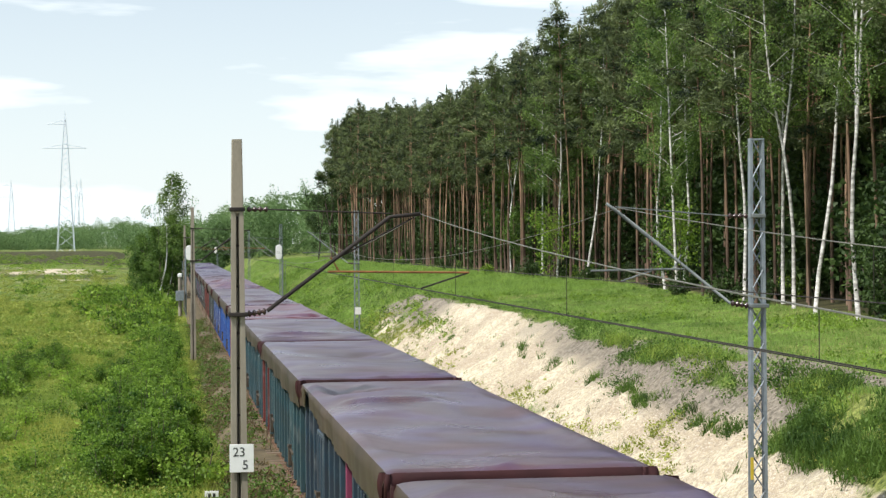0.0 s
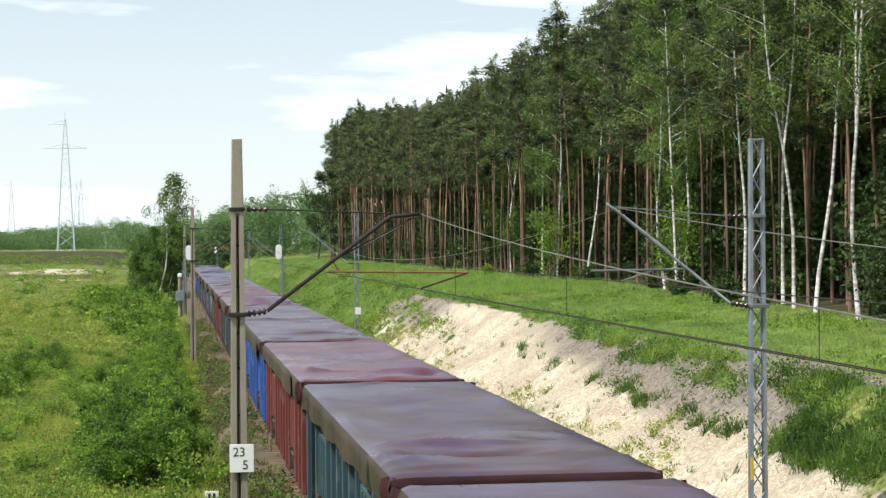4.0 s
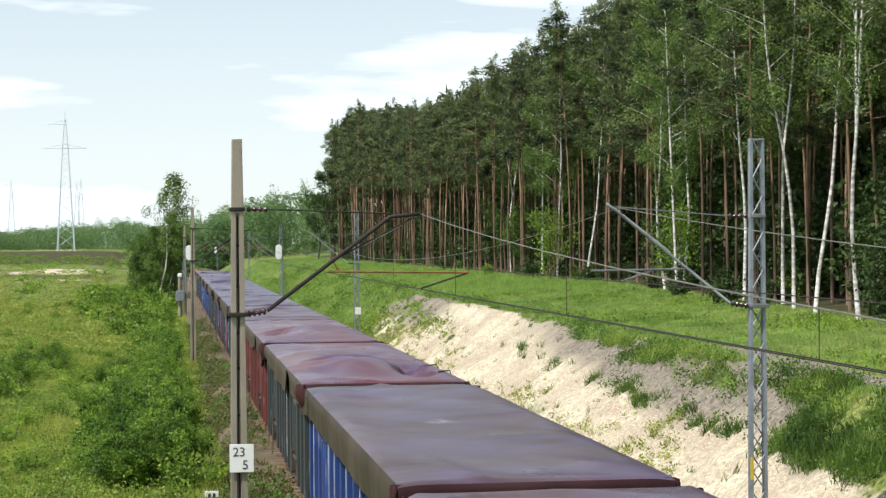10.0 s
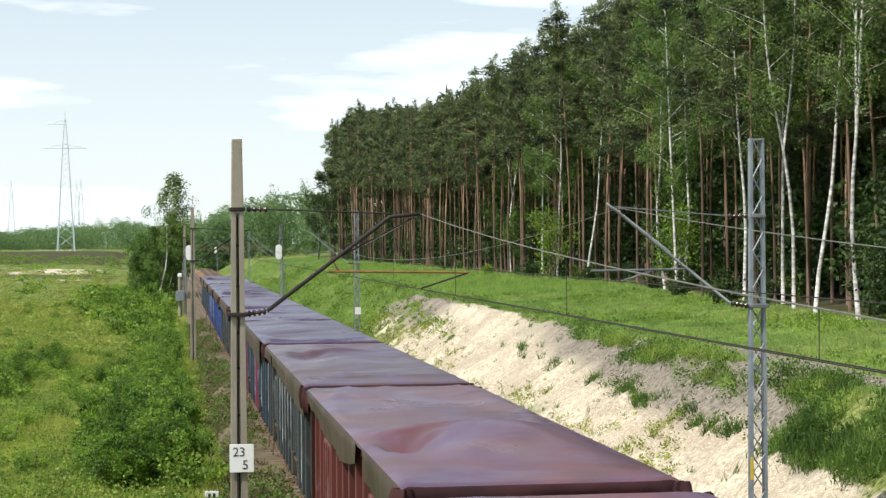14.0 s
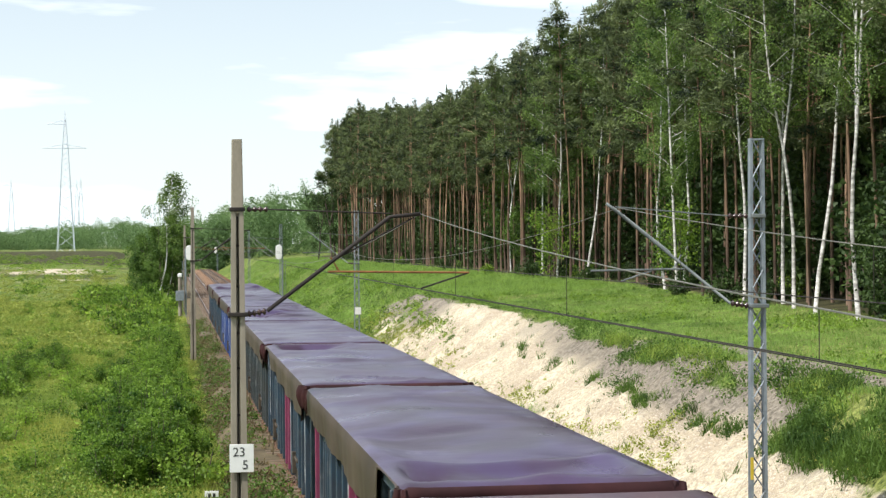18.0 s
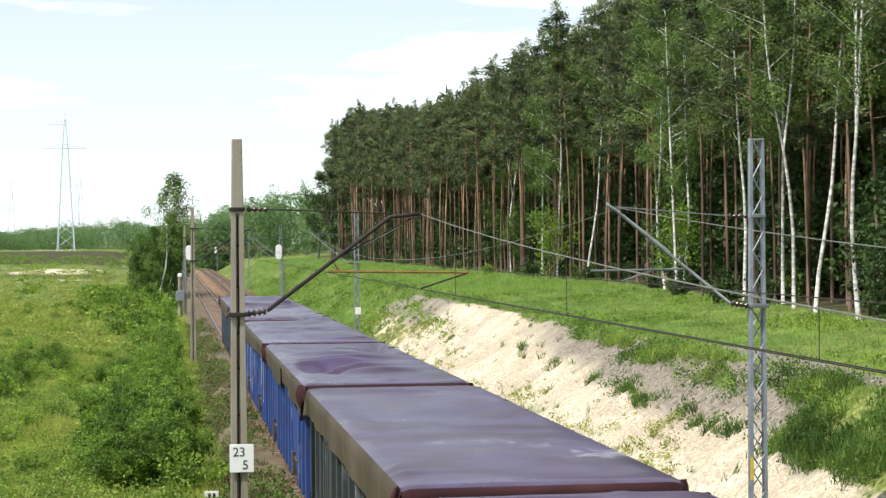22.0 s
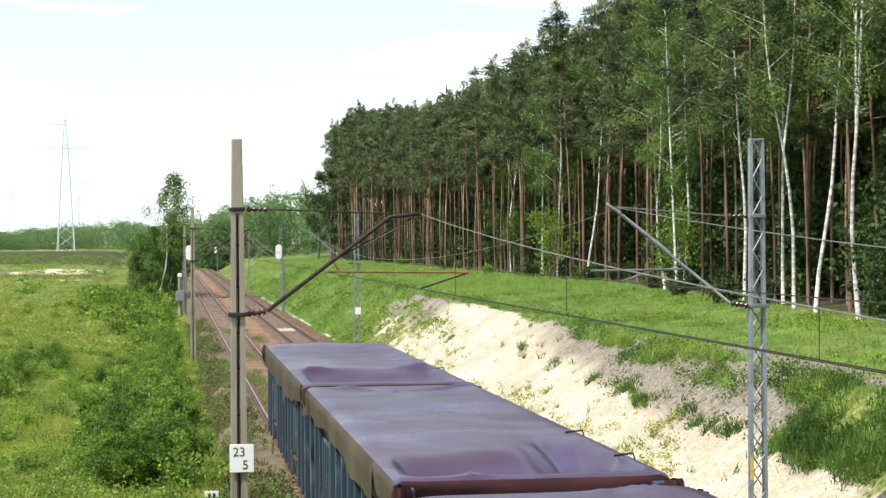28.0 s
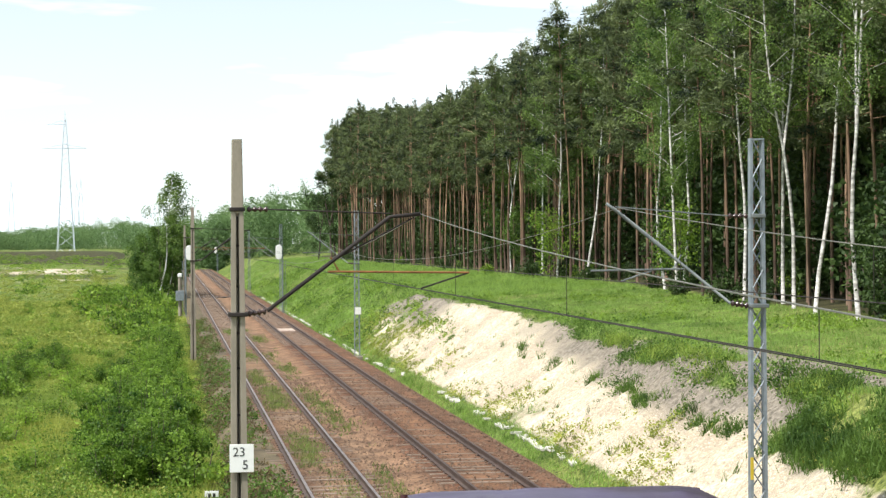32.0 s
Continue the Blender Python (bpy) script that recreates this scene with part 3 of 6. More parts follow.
# ---- tracks ----
def build_tracks():
    far = 430.0
    near = -60.0
    # ballast: one bed under both tracks, uneven
    xs = lines((1.15, 2.6, 0.18), (2.6, 9.3, 0.2), (9.3, 10.75, 0.18))
    ys = lines((near, 14, 3), (14, 110, 0.3), (110, far + 1, 2.0))
    gx, gy = np.meshgrid(xs, ys)
    gz = bed_z(gx)
    gz = gz + np.random.default_rng(3).normal(0, 0.004, gx.shape) * smooth(2.3, 2.7, gx)
    nx, ny = len(xs), len(ys)
    i = np.arange(nx * ny).reshape(ny, nx)
    faces = np.stack([i[:-1, :-1], i[:-1, 1:], i[1:, 1:], i[1:, :-1]], -1).reshape(-1, 4)
    bed = fast_mesh("ballast", np.stack([gx, gy, gz], -1).reshape(-1, 3), faces, M_BALLAST, True)
    bed.materials.append(M_CESS)
    edge = xs[:-1][None, :] + 0.10 * np.sin(ys[:-1, None] * 1.3) + 0.08 * np.sin(ys[:-1, None] * 3.1) < 2.9
    bed.polygons.foreach_set("material_index", edge.astype(np.int32).ravel())
    tagged(new("ballast", bed),
           "rust-stained stone ballast bed under two railway tracks", "ballast", kind="structure")
    foot = [(-0.075, -0.172), (0.075, -0.172), (0.075, -0.16), (0.012, -0.135), (0.012, -0.05), (0.036, -0.035), (0.036, -0.008), (-0.036, -0.008), (-0.036, -0.035), (-0.012, -0.05), (-0.012, -0.135), (-0.075, -0.16)]
    profile = Soup().prism(foot, near, far).mesh("rail", M_RAIL)
    heads = [Soup().prism([(-0.036, -0.0079), (0.036, -0.0079), (0.033, 0.0), (-0.033, 0.0)], near, far).mesh("running_surface", m) for m in (M_RAILTOP, M_RAIL)]
    tie = Soup().prism([(-0.13, -0.36), (0.13, -0.36), (0.10, -0.175), (-0.10, -0.175)], -1.25, 1.25, "x").mesh("sleeper", M_SLEEPER)
    plate = bevelled(Soup().block(-0.12, 0.12, -0.07, 0.07, -0.18, -0.145).mesh("rail_fastening", M_RAIL), 0.02)
    rest = Soup()
    for x, name, words in ((LEFT, "track_left", "railway track with polished rails and weedy concrete sleepers"), (RIGHT, "track_right", "railway track with brown rails on sleepers sunk in ballast")):
        track = tagged(new(name), words, "railway track", kind="structure")
        track.location = (x, 0, 0)
        for s in (-1, 1):
            rail = part("rail", profile, track, m=pose(s * GAUGE, 0, 0))
            part("running_surface", heads[x == RIGHT], rail)
        y, k = near + 0.3, 0
        while y < far - 1:
            if 16 < y < 106:
                t = part("sleeper", tie, track, m=pose(0, y, random.uniform(-0.075, -0.02), 0, 0, random.uniform(-1, 1)))
                for s in (-1, 1):
                    if y < 70:
                        part("rail_fastening", plate, t, m=pose(s * GAUGE, 0, 0.01))
            else:
                rest.prism([(x - 1.25, -0.36), (x + 1.25, -0.36), (x + 1.25, -0.205), (x - 1.25, -0.205)], y - 0.12, y + 0.12)
            y += 0.62
    tagged(new("far_sleepers", rest.mesh("far_sleepers", M_SLEEPER)), "far run of concrete railway sleepers in ballast", "sleepers", kind="stuff")


build_tracks()


# ---- overhead line ----
def loft(soup, low, high, z0, z1):
    n = len(low)
    v = [(x, y, z0) for x, y in low] + [(x, y, z1) for x, y in high]
    f = [(i, (i + 1) % n, n + (i + 1) % n, n + i) for i in range(n)] + [tuple(range(n - 1, -1, -1)), tuple(range(n, 2 * n))]
    return soup.add(v, f)


def insulator(soup, a, b, r=0.05, sheds=5):
    a, b = Vector(a), Vector(b)
    pts, rad = [], []
    for i in range(sheds):
        for s, k in ((0.05, 0.45), (0.35, 1.0), (0.55, 1.0), (0.8, 0.45)):
            pts.append(a.lerp(b, (i + s) / sheds))
            rad.append(r * k)
    return soup.tube(pts, rad, 8)


def mast_mesh():
    """Tapered concrete mast with a deep groove in both faces below the bracket."""
    def grooved(w, d, g):
        a, h = w / 2, d / 2
        e = h - 0.055
        return [(-a, -h), (-g, -h), (-g * 0.7, -e), (g * 0.7, -e), (g, -h), (a, -h), (a, h), (g, h), (g * 0.7, e), (-g * 0.7, e), (-g, h), (-a, h)]
    def solid(w, d):
        a, h, c = w / 2, d / 2, 0.012
        return [(-a + c, -h), (a - c, -h), (a, -h + c), (a, h - c), (a - c, h), (-a + c, h), (-a, h - c), (-a, -h + c)]
    s = Soup()
    loft(s, grooved(0.325, 0.36, 0.045), grooved(0.205, 0.24, 0.03), -1.1, 6.35)
    loft(s, solid(0.207, 0.242), solid(0.172, 0.205), 6.35, 7.62)
    return s.mesh("mast_shaft", M_CONCRETE)


def cable_mesh():
    s = Soup().tube([(0.0, -0.135, -0.9), (0.010, -0.123, 1.0), (-0.008, -0.107, 3.0), (0.006, -0.092, 5.0), (0, -0.08, 6.3)], 0.013, 6)
    for z in (0.4, 1.3, 2.2, 2.9, 3.7, 4.3, 5.1, 5.8):
        s.block(-0.024, 0.024, -0.145 + 0.0085 * z, -0.105 + 0.0085 * z, z - 0.02, z + 0.02)
    return s.mesh("cable", M_DARKSTEEL)


def lattice_meshes():
    """Two zinc channels and the zigzag bars between them."""
    legs = []
    for s in (-1, 1):
        a, b = Soup(), None
        lo, hi = 0.14 * s, 0.105 * s
        w = 0.05
        loft(a, [(lo - w / 2, -0.09), (lo + w / 2, -0.09), (lo + w / 2, 0.09), (lo - w / 2, 0.09)],
             [(hi - w / 2, -0.07), (hi + w / 2, -0.07), (hi + w / 2, 0.07), (hi - w / 2, 0.07)], -0.65, 7.66)
        legs.append(a.mesh("channel_leg", M_ZINC))
    bars = []
    z, side = -0.3, 1
    while z < 7.35:
        t = (z + 0.65) / 8.3
        w0 = 0.14 - 0.035 * t
        for y in (-0.075, 0.075):
            k = side if y < 0 else -side
            bars.append(Soup().tube([(-k * (w0 - 0.02), y, z), (k * (w0 - 0.02), y, z + 0.33)], 0.013, 4).mesh("lacing_bar", M_ZINC))
        z += 0.33
        side = -side
    caps = [Soup().block(-0.115, 0.115, -0.085, 0.085, z - 0.015, z + 0.015).mesh("batten_plate", M_ZINC) for z in (7.64, 0.4)]
    return legs, bars, caps


def bracket(mast, s, steel, tube_mat, x0, foot_z, tip, knee, tie_z, reg, arm):
    """The hinged bracket that holds the wires; x is counted from the mast, s: towards the track."""
    for z, w in ((foot_z, 0.17), (tie_z, 0.13)):
        part("mast_clamp", bevelled(Soup().block(-w, w, -w - 0.02, w + 0.02, z - 0.035, z + 0.035).mesh("mast_clamp", steel), 0.01), mast)
    strut = Soup()
    pts = [(s * 0.5, 0, foot_z + 0.05), (s * knee[0], 0, knee[1]), (s * tip[0], 0, tip[1])]
    strut.tube(pts, 0.036 if steel == M_DARKSTEEL else 0.028, 8)
    strut.tube([(s * (knee[0] - 1.0), 0, knee[1] - 0.75), (s * tip[0] - s * 0.12, 0, tip[1] - 0.06)], 0.014, 5)
    part("strut", strut.mesh("strut", steel, True), mast)
    for z0, x1, z1, r in ((foot_z, 0.5, foot_z + 0.05, 0.06), (tie_z, 0.55, tie_z, 0.05)):
        part("insulator", insulator(Soup(), (s * 0.16, 0, z0), (s * x1, 0, z1), r, 4).mesh("insulator", M_INSUL, True), mast, "brown porcelain insulator")
    part("tie_rod", Soup().tube([(s * 0.5, 0, tie_z), (s * knee[0], 0, knee[1] + 0.06)], 0.013, 5).mesh("tie_rod", steel), mast)
    tube = Soup().tube([(s * reg[0], 0, reg[2]), (s * reg[1], 0, reg[3])], 0.019, 7)
    tube.tube([(s * (reg[0] + 0.2), 0, reg[2]), (s * (reg[0] + 0.05), 0, reg[2] + 0.25)], 0.016, 5)
    part("registration_tube", tube.mesh("registration_tube", tube_mat), mast, "rusty registration tube" if tube_mat == M_RUST else "")
    part("steady_arm", Soup().tube([(s * arm[0], 0, arm[2]), (s * arm[1], 0, arm[3])], 0.016, 5).mesh("steady_arm", steel), mast)


def words(text, size, mat):
    c = bpy.data.curves.new("numeral", "FONT")
    c.body, c.size, c.align_x, c.align_y, c.extrude = text, size, "CENTER", "CENTER", 0.002
    ob = bpy.data.objects.new("numeral", c)
    scene.collection.objects.link(ob)
    bpy.context.view_layer.update()
    me = bpy.data.meshes.new_from_object(ob.evaluated_get(bpy.context.evaluated_depsgraph_get()))
    bpy.data.objects.remove(ob)
    me.materials.clear()
    me.materials.append(mat)
    return me


def build_masts():
    shaft, cable = mast_mesh(), cable_mesh()
    legs, bars, caps = lattice_meshes()
    for i, y in enumerate(MAST_Y + (311.0,)):
        mast = tagged(new("catenary_mast"), "grooved grey concrete overhead line mast beside the track", "mast", "overhead line masts")
        mast.location = (1.34 if i == 2 else 1.23 if i == 1 else 1.14, y, 0.27 if i == 1 else 0)
        part("mast_shaft", shaft, mast)
        part("cable", cable, mast, "black cable in the groove")
        bracket(mast, 1, M_DARKSTEEL, M_RUST, 0, 4.62, (3.18, 6.33), (2.64, 6.28), 6.42, (1.55, 4.03, 5.34, 5.30), (4.03, 3.17, 5.30, 5.03))
        mast2 = tagged(new("catenary_mast"), "galvanised steel lattice overhead line mast below the cutting", "mast", "overhead line masts")
        mast2.location = (10.4, y, 0)
        for m in legs:
            part("channel_leg", m, mast2)
        for m in bars:
            part("lacing_bar", m, mast2)
        for m in caps:
            part("batten_plate", m, mast2)
        part("footing", bevelled(Soup().block(-0.3, 0.3, -0.3, 0.3, -1.2, -0.55).mesh("footing", M_CONCRETE), 0.03), mast2)
        bracket(mast2, -1, M_STRUT, M_STRUT, 0, 4.66, (2.76, 6.5), (2.60, 6.38), 6.27, (1.35, 3.05, 5.33, 5.31), (1.95, 2.5, 5.30, 5.12))
        if i == 0:
            plate = bevelled(Soup().block(-0.205, 0.205, -0.006, 0.006, -0.24, 0.24).mesh("distance_board", M_WHITE), 0.004)
            b = part("distance_board", plate, mast, "white enamel distance board reading 23 5", pose(0.04, -0.20, 2.17))
            part("numeral", words("23", 0.22, M_BLACK), b, m=pose(-0.045, -0.0075, 0.10, 90))
            part("numeral", words("5", 0.22, M_BLACK), b, m=pose(0.06, -0.0075, -0.12, 90))
        if i == 0:
            part("yellow_mark", Soup().block(-0.168, -0.112, -0.096, -0.085, 1.55, 1.95).mesh("yellow_mark", material("yellow_paint", (0.5, 0.36, 0.03), (0.6, 0.45, 0.05), 6, 60, 0.5, 0, 0.05)), mast2, "yellow painted mark")
        if i == 1:
            plate = Soup().block(-0.17, 0.17, -0.006, 0.006, -0.2, 0.2).mesh("distance_board", M_WHITE)
            part("distance_board", plate, mast2, "small white distance board", pose(0.05, -0.12, 2.0))


def build_wires():
    stops = (-39.0,) + MAST_Y + (311.0, 381.0)
    for x, name, zm, zc in ((LEFT + 0.36, "left", 6.33, 5.02), (RIGHT - 0.02, "right", 6.42, 5.12)):
        line = tagged(new("overhead_wire"), "sagging messenger wire with droppers and contact wire", "overhead wire", "overhead wires")
        mess = Soup()
        cont = Soup()
        pts = []
        for a, b in zip(stops, stops[1:]):
            for k in range(20):
                t = k / 20
                pts.append((x + 0.0, a + (b - a) * t, zm - 1.2 * 4 * t * (1 - t)))
            for k in range(9):
                t = (k + 0.5) / 9
                y = a + (b - a) * t
                part("dropper", Soup().tube([(x, y, zm - 1.2 * 4 * t * (1 - t)), (x, y, zc)], 0.004, 4).mesh("dropper", M_DARKSTEEL), line)
        mess.tube(pts, 0.0075, 5)
        cont.tube([(x, stops[0], zc), (x, stops[-1], zc)], 0.0055, 5)
        part("messenger_wire", mess.mesh("messenger_wire", M_WIRE), line)
        for dx in (-0.03, 0.03):
            part("contact_wire", cont.mesh("contact_wire", M_DARKSTEEL), line, m=pose(dx, 0, 0))


build_masts()
build_wires()


# ---- goods train ----
HALF, BODY, RIM, FLOOR = 1.42, 6.42, 3.16, 1.22
TRAIN_START = 76.13   # far end of wagon 0 at zero travel
PITCH_M = 14.04


def cached(fn):
    store = {}
    def get(*key):
        if key not in store:
            store[key] = fn(*key)
        return store[key]
    return get


@cached
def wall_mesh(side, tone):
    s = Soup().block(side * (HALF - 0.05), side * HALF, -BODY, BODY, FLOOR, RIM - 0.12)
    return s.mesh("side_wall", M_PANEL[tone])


@cached
def rail_mesh(side, tone):
    s = Soup().block(side * (HALF - 0.08), side * (HALF + 0.07), -BODY, BODY, RIM - 0.14, RIM)
    return bevelled(s.mesh("top_rail", M_PAINT[tone]), 0.015)


@cached
def post_mesh(side, wide, tone):
    h = HALF
    w = wide / 100
    s = Soup().prism([(-w, FLOOR - 0.18), (w, FLOOR - 0.18), (w * 0.8, RIM - 0.13), (-w * 0.8, RIM - 0.13)], side * (h - 0.01), side * (h + 0.085), "x")
    return bevelled(s.mesh("post", M_PAINT[tone] if tone in M_PAINT else M_PATCH[tone]), 0.012)


@cached
def door_mesh(side, tone):
    s = Soup().block(side * (HALF - 0.02), side * (HALF + 0.035), -0.86, 0.86, FLOOR + 0.05, RIM - 0.55)
    for y in (-0.55, -0.18, 0.18, 0.55):
        s.block(side * (HALF + 0.02), side * (HALF + 0.065), y - 0.04, y + 0.04, FLOOR + 0.1, RIM - 0.6)
    return bevelled(s.mesh("door", M_PAINT[tone]), 0.012)


@cached
def latch_mesh(side):
    s = Soup().block(side * (HALF + 0.06), side * (HALF + 0.10), -0.8, 0.8, FLOOR + 0.28, FLOOR + 0.34)
    s.block(side * (HALF + 0.05), side * (HALF + 0.13), -0.05, 0.05, FLOOR - 0.02, FLOOR + 0.42)
    return bevelled(s.mesh("latch", M_UNDER), 0.008)


@cached
def step_mesh(side):
    x = side * (HALF - 0.05)
    s = Soup()
    for y in (-0.2, 0.2):
        s.tube([(x, y, 1.1), (x + side * 0.05, y, 0.5)], 0.016, 5)
    for z in (0.5, 0.78):
        s.tube([(x + side * 0.05, -0.2, z), (x + side * 0.05, 0.2, z)], 0.02, 5)
    return s.mesh("step", M_STEP)


M_STEP = material("step_paint", (0.08, 0.06, 0.04), (0.20, 0.15, 0.08), 8, 40, 0.7, 0, 0.1)


@cached
def end_mesh(tone):
    s = Soup().block(-HALF, HALF, -0.04, 0.04, FLOOR, RIM - 0.1)
    for x in (-1.1, -0.55, 0, 0.55, 1.1):
        s.block(x - 0.06, x + 0.06, -0.12, 0.12, FLOOR - 0.1, RIM - 0.14)
    return bevelled(s.mesh("end_wall", M_PAINT[tone]), 0.012)


@cached
def frame_mesh():
    s = Soup()
    for x in (-1, 1):
        s.block(x * (HALF - 0.16), x * (HALF - 0.02), -6.6, 6.6, 0.98, FLOOR - 0.02)
    s.block(-0.3, 0.3, -6.3, 6.3, 0.9, FLOOR - 0.02)
    for y in (-6.4, -4.5, -1.5, 1.5, 4.5, 6.4):
        s.block(-HALF + 0.05, HALF - 0.05, y - 0.09, y + 0.09, 0.95, FLOOR - 0.03)
    s.block(-0.5, -0.2, -0.7, 0.7, 0.55, 0.95)
    return bevelled(s.mesh("underframe", M_UNDER), 0.012)


@cached
def bogie_mesh():
    s = Soup()
    for x in (-1.02, 1.02):
        s.prism([(-1.3, 0.42), (-0.55, 0.34), (0.55, 0.34), (1.3, 0.42), (1.3, 0.62), (0.7, 0.78), (-0.7, 0.78), (-1.3, 0.62)], x - 0.07, x + 0.07, "x")
        for y in (-0.9, 0.9):
            s.block(x - 0.13, x + 0.13, y - 0.16, y + 0.16, 0.34, 0.62)
        for y in (-0.28, -0.1, 0.1, 0.28):
            s.tube([(x, y, 0.4), (x, y, 0.72)], 0.075, 7)
    s.block(-1.1, 1.1, -0.25, 0.25, 0.55, 0.93)
    return s.mesh("bogie_frame", M_UNDER)


@cached
def wheel_mesh():
    s = Soup()
    s.tube([(-1.05, 0, 0), (1.05, 0, 0)], 0.075, 8)
    for k in (-1, 1):
        x = k * GAUGE
        prof = [(x - k * 0.045, 0.49), (x - k * 0.015, 0.46), (x + k * 0.07, 0.455), (x + k * 0.06, 0.38), (x + k * 0.015, 0.34), (x + k * 0.03, 0.12)]
        s.tube([(p, 0, 0) for p, r in prof], [r for p, r in prof], 20, False)
        for a in range(4):
            c, d = math.cos(a * math.pi / 2), math.sin(a * math.pi / 2)
            s.tube([(x + k * 0.045, 0.2 * c, 0.2 * d), (x + k * 0.06, 0.3 * c, 0.3 * d)], 0.03, 5)
    return s.mesh("wheelset", M_WHEEL)


@cached
def buffer_mesh():
    s = Soup().tube([(0, -0.62, 0), (0, -0.56, 0)], 0.22, 14)
    s.tube([(0, -0.57, 0), (0, -0.25, 0)], 0.08, 10).tube([(0, -0.3, 0), (0, 0.0, 0)], 0.11, 10)
    return s.mesh("buffer", M_UNDER)


@cached
def hook_mesh():
    s = Soup().tube([(0, -0.60, 0.0), (0, -0.35, -0.03), (0, 0, 0)], [0.05, 0.045, 0.05], 7)
    s.tube([(-0.06, -0.55, 0.02), (-0.07, -0.6, -0.3), (0.07, -0.6, -0.3), (0.06, -0.55, 0.02)], 0.02, 5)
    return s.mesh("coupling_hook", M_UNDER)


SHEETS = {}


def sheet(k, hang=(), bumps=(), sink=None):
    """How one sheet lies: drop of its meadow-side edge along the wagon, swellings and hollows, a slack end."""
    SHEETS[k] = (hang, bumps, sink)


# along the wagon: -6.6 at the end that leads, 6.6 at the trailing end
sheet(-3, ((-6.6, 0.62), (-6, 0.55), (0, 0.42), (3.6, 0.36), (4.3, 0.28), (4.5, 0.02), (5.8, 0.05), (6.1, 0.4), (6.6, 0.4)), ((2.6, 0.0, 1.2, 1.3, 0.09), (4.6, -0.9, 0.8, 0.5, -0.12), (-0.5, 0.6, 2, 1, -0.06), (1.6, -0.6, 0.2, 0.9, 0.04)))
sheet(-2, ((-6.6, 0.55), (0, 0.46), (6.6, 0.40)), ((1.2, 0.3, 0.8, 0.8, -0.05), (-6.2, 1.1, 0.2, 0.4, 0.05)))
sheet(-1, ((-6.6, 0.45), (-4.9, 0.4), (-4.6, 0.05), (-4.3, 0.4), (6.6, 0.42)), ((-3.6, -0.5, 0.25, 0.9, 0.08), (-4.6, -0.3, 0.3, 1.0, -0.10), (-2.4, 0.2, 0.9, 0.9, 0.05)))
sheet(0, ((-6.6, 0.45), (-5.2, 0.4), (-4.7, 0.03), (-4.2, 0.05), (-4.0, 0.52), (0, 0.42), (6.6, 0.38)), ((-4.6, 0.9, 0.25, 0.7, 0.07), (-5.1, 1.1, 0.4, 0.3, -0.10), (-4.3, -1.2, 0.3, 0.3, 0.07), (2.0, 0.2, 2.0, 1.0, -0.05)))
sheet(1, ((-6.6, 0.35), (-4.3, 0.3), (-4.0, 0.1), (-3.9, 0.75), (-2.5, 0.62), (0, 0.42), (3, 0.38), (6.6, 0.4)), ((-3.4, 0.3, 0.2, 1.0, 0.06), (-5.2, -0.9, 0.5, 0.5, -0.09), (-4.2, 1.1, 0.3, 0.3, 0.06)))
sheet(2, ((-6.6, 0.58), (0, 0.50), (6.6, 0.46)), ((3.4, -0.5, 0.9, 0.6, -0.03),))
sheet(3, ((-6.6, 0.5), (-3.2, 0.4), (-2.6, 0.06), (-2.1, 0.05), (-1.9, 0.55), (1, 0.5), (6.6, 0.3)), ((-3.0, -0.2, 1.3, 0.9, 0.19), (-0.4, 0.4, 1.1, 0.8, -0.13), (-3.2, 1.05, 0.9, 0.32, -0.30), (1.5, -0.3, 1.2, 1, 0.08), (-1.5, 0.0, 0.2, 0.9, 0.10), (-2.6, 1.2, 0.15, 0.3, 0.12), (-4.4, 1.1, 0.15, 0.3, 0.10)))
sheet(4, ((-6.6, 0.6), (-4.2, 0.45), (-3.2, 0.35), (-3.0, 0.02), (-2.1, 0.02), (-1.9, 0.3), (0, 0.5), (3, 0.4), (6.6, 0.15)), ((-2.4, 0.3, 1.8, 1, 0.16), (-2.8, -1.0, 0.7, 0.35, -0.18), (-1.6, -0.8, 0.2, 0.5, 0.05)))
sheet(5, ((-6.6, 0.55), (-2, 0.45), (3.2, 0.3), (3.5, 0.04), (4.2, 0.3), (6.6, 0.3)), ((2.4, -0.8, 1.0, 0.5, -0.14), (0.8, 0.1, 0.9, 0.9, 0.07), (3.4, -0.2, 0.25, 0.8, 0.07)))
sheet(6, ((-6.6, 0.02), (-4.6, 0.02), (-4.4, 0.85), (-3, 0.75), (0, 0.55), (6.6, 0.42)), ((-5.6, -1.2, 0.7, 0.35, -0.15), (-4.4, 0.0, 0.2, 1.2, 0.05)), (-4.6, 0.18))
sheet(7, ((-6.6, 0.65), (0, 0.5), (4.5, 0.35), (5.5, 0.05), (6.6, 0.05)), ((5.6, -0.7, 0.8, 0.7, -0.20), (2.5, 0, 1.2, 1.2, 0.07), (0.6, -0.2, 0.25, 1.0, 0.04)))
sheet(8, ((-6.6, 0.60), (0, 0.52), (6.6, 0.45)), ((-2.0, 0.4, 1.5, 1.0, 0.03),))
sheet(9, ((-6.6, 0.62), (-3, 0.5), (-0.6, 0.35), (-0.4, 0.1), (0, 0.12), (0.3, 0.6), (3, 0.5), (6.6, 0.3)), ((-2.2, -0.8, 0.9, 0.5, -0.24), (-0.8, -0.5, 0.25, 0.9, 0.11), (-1.6, -0.2, 0.2, 0.8, 0.08), (0.4, 0, 0.3, 0.9, 0.08), (4.2, 1.1, 1.2, 0.35, -0.25), (-3.2, 0.2, 0.3, 1, 0.07), (2.2, -0.3, 0.4, 1.0, 0.06)))
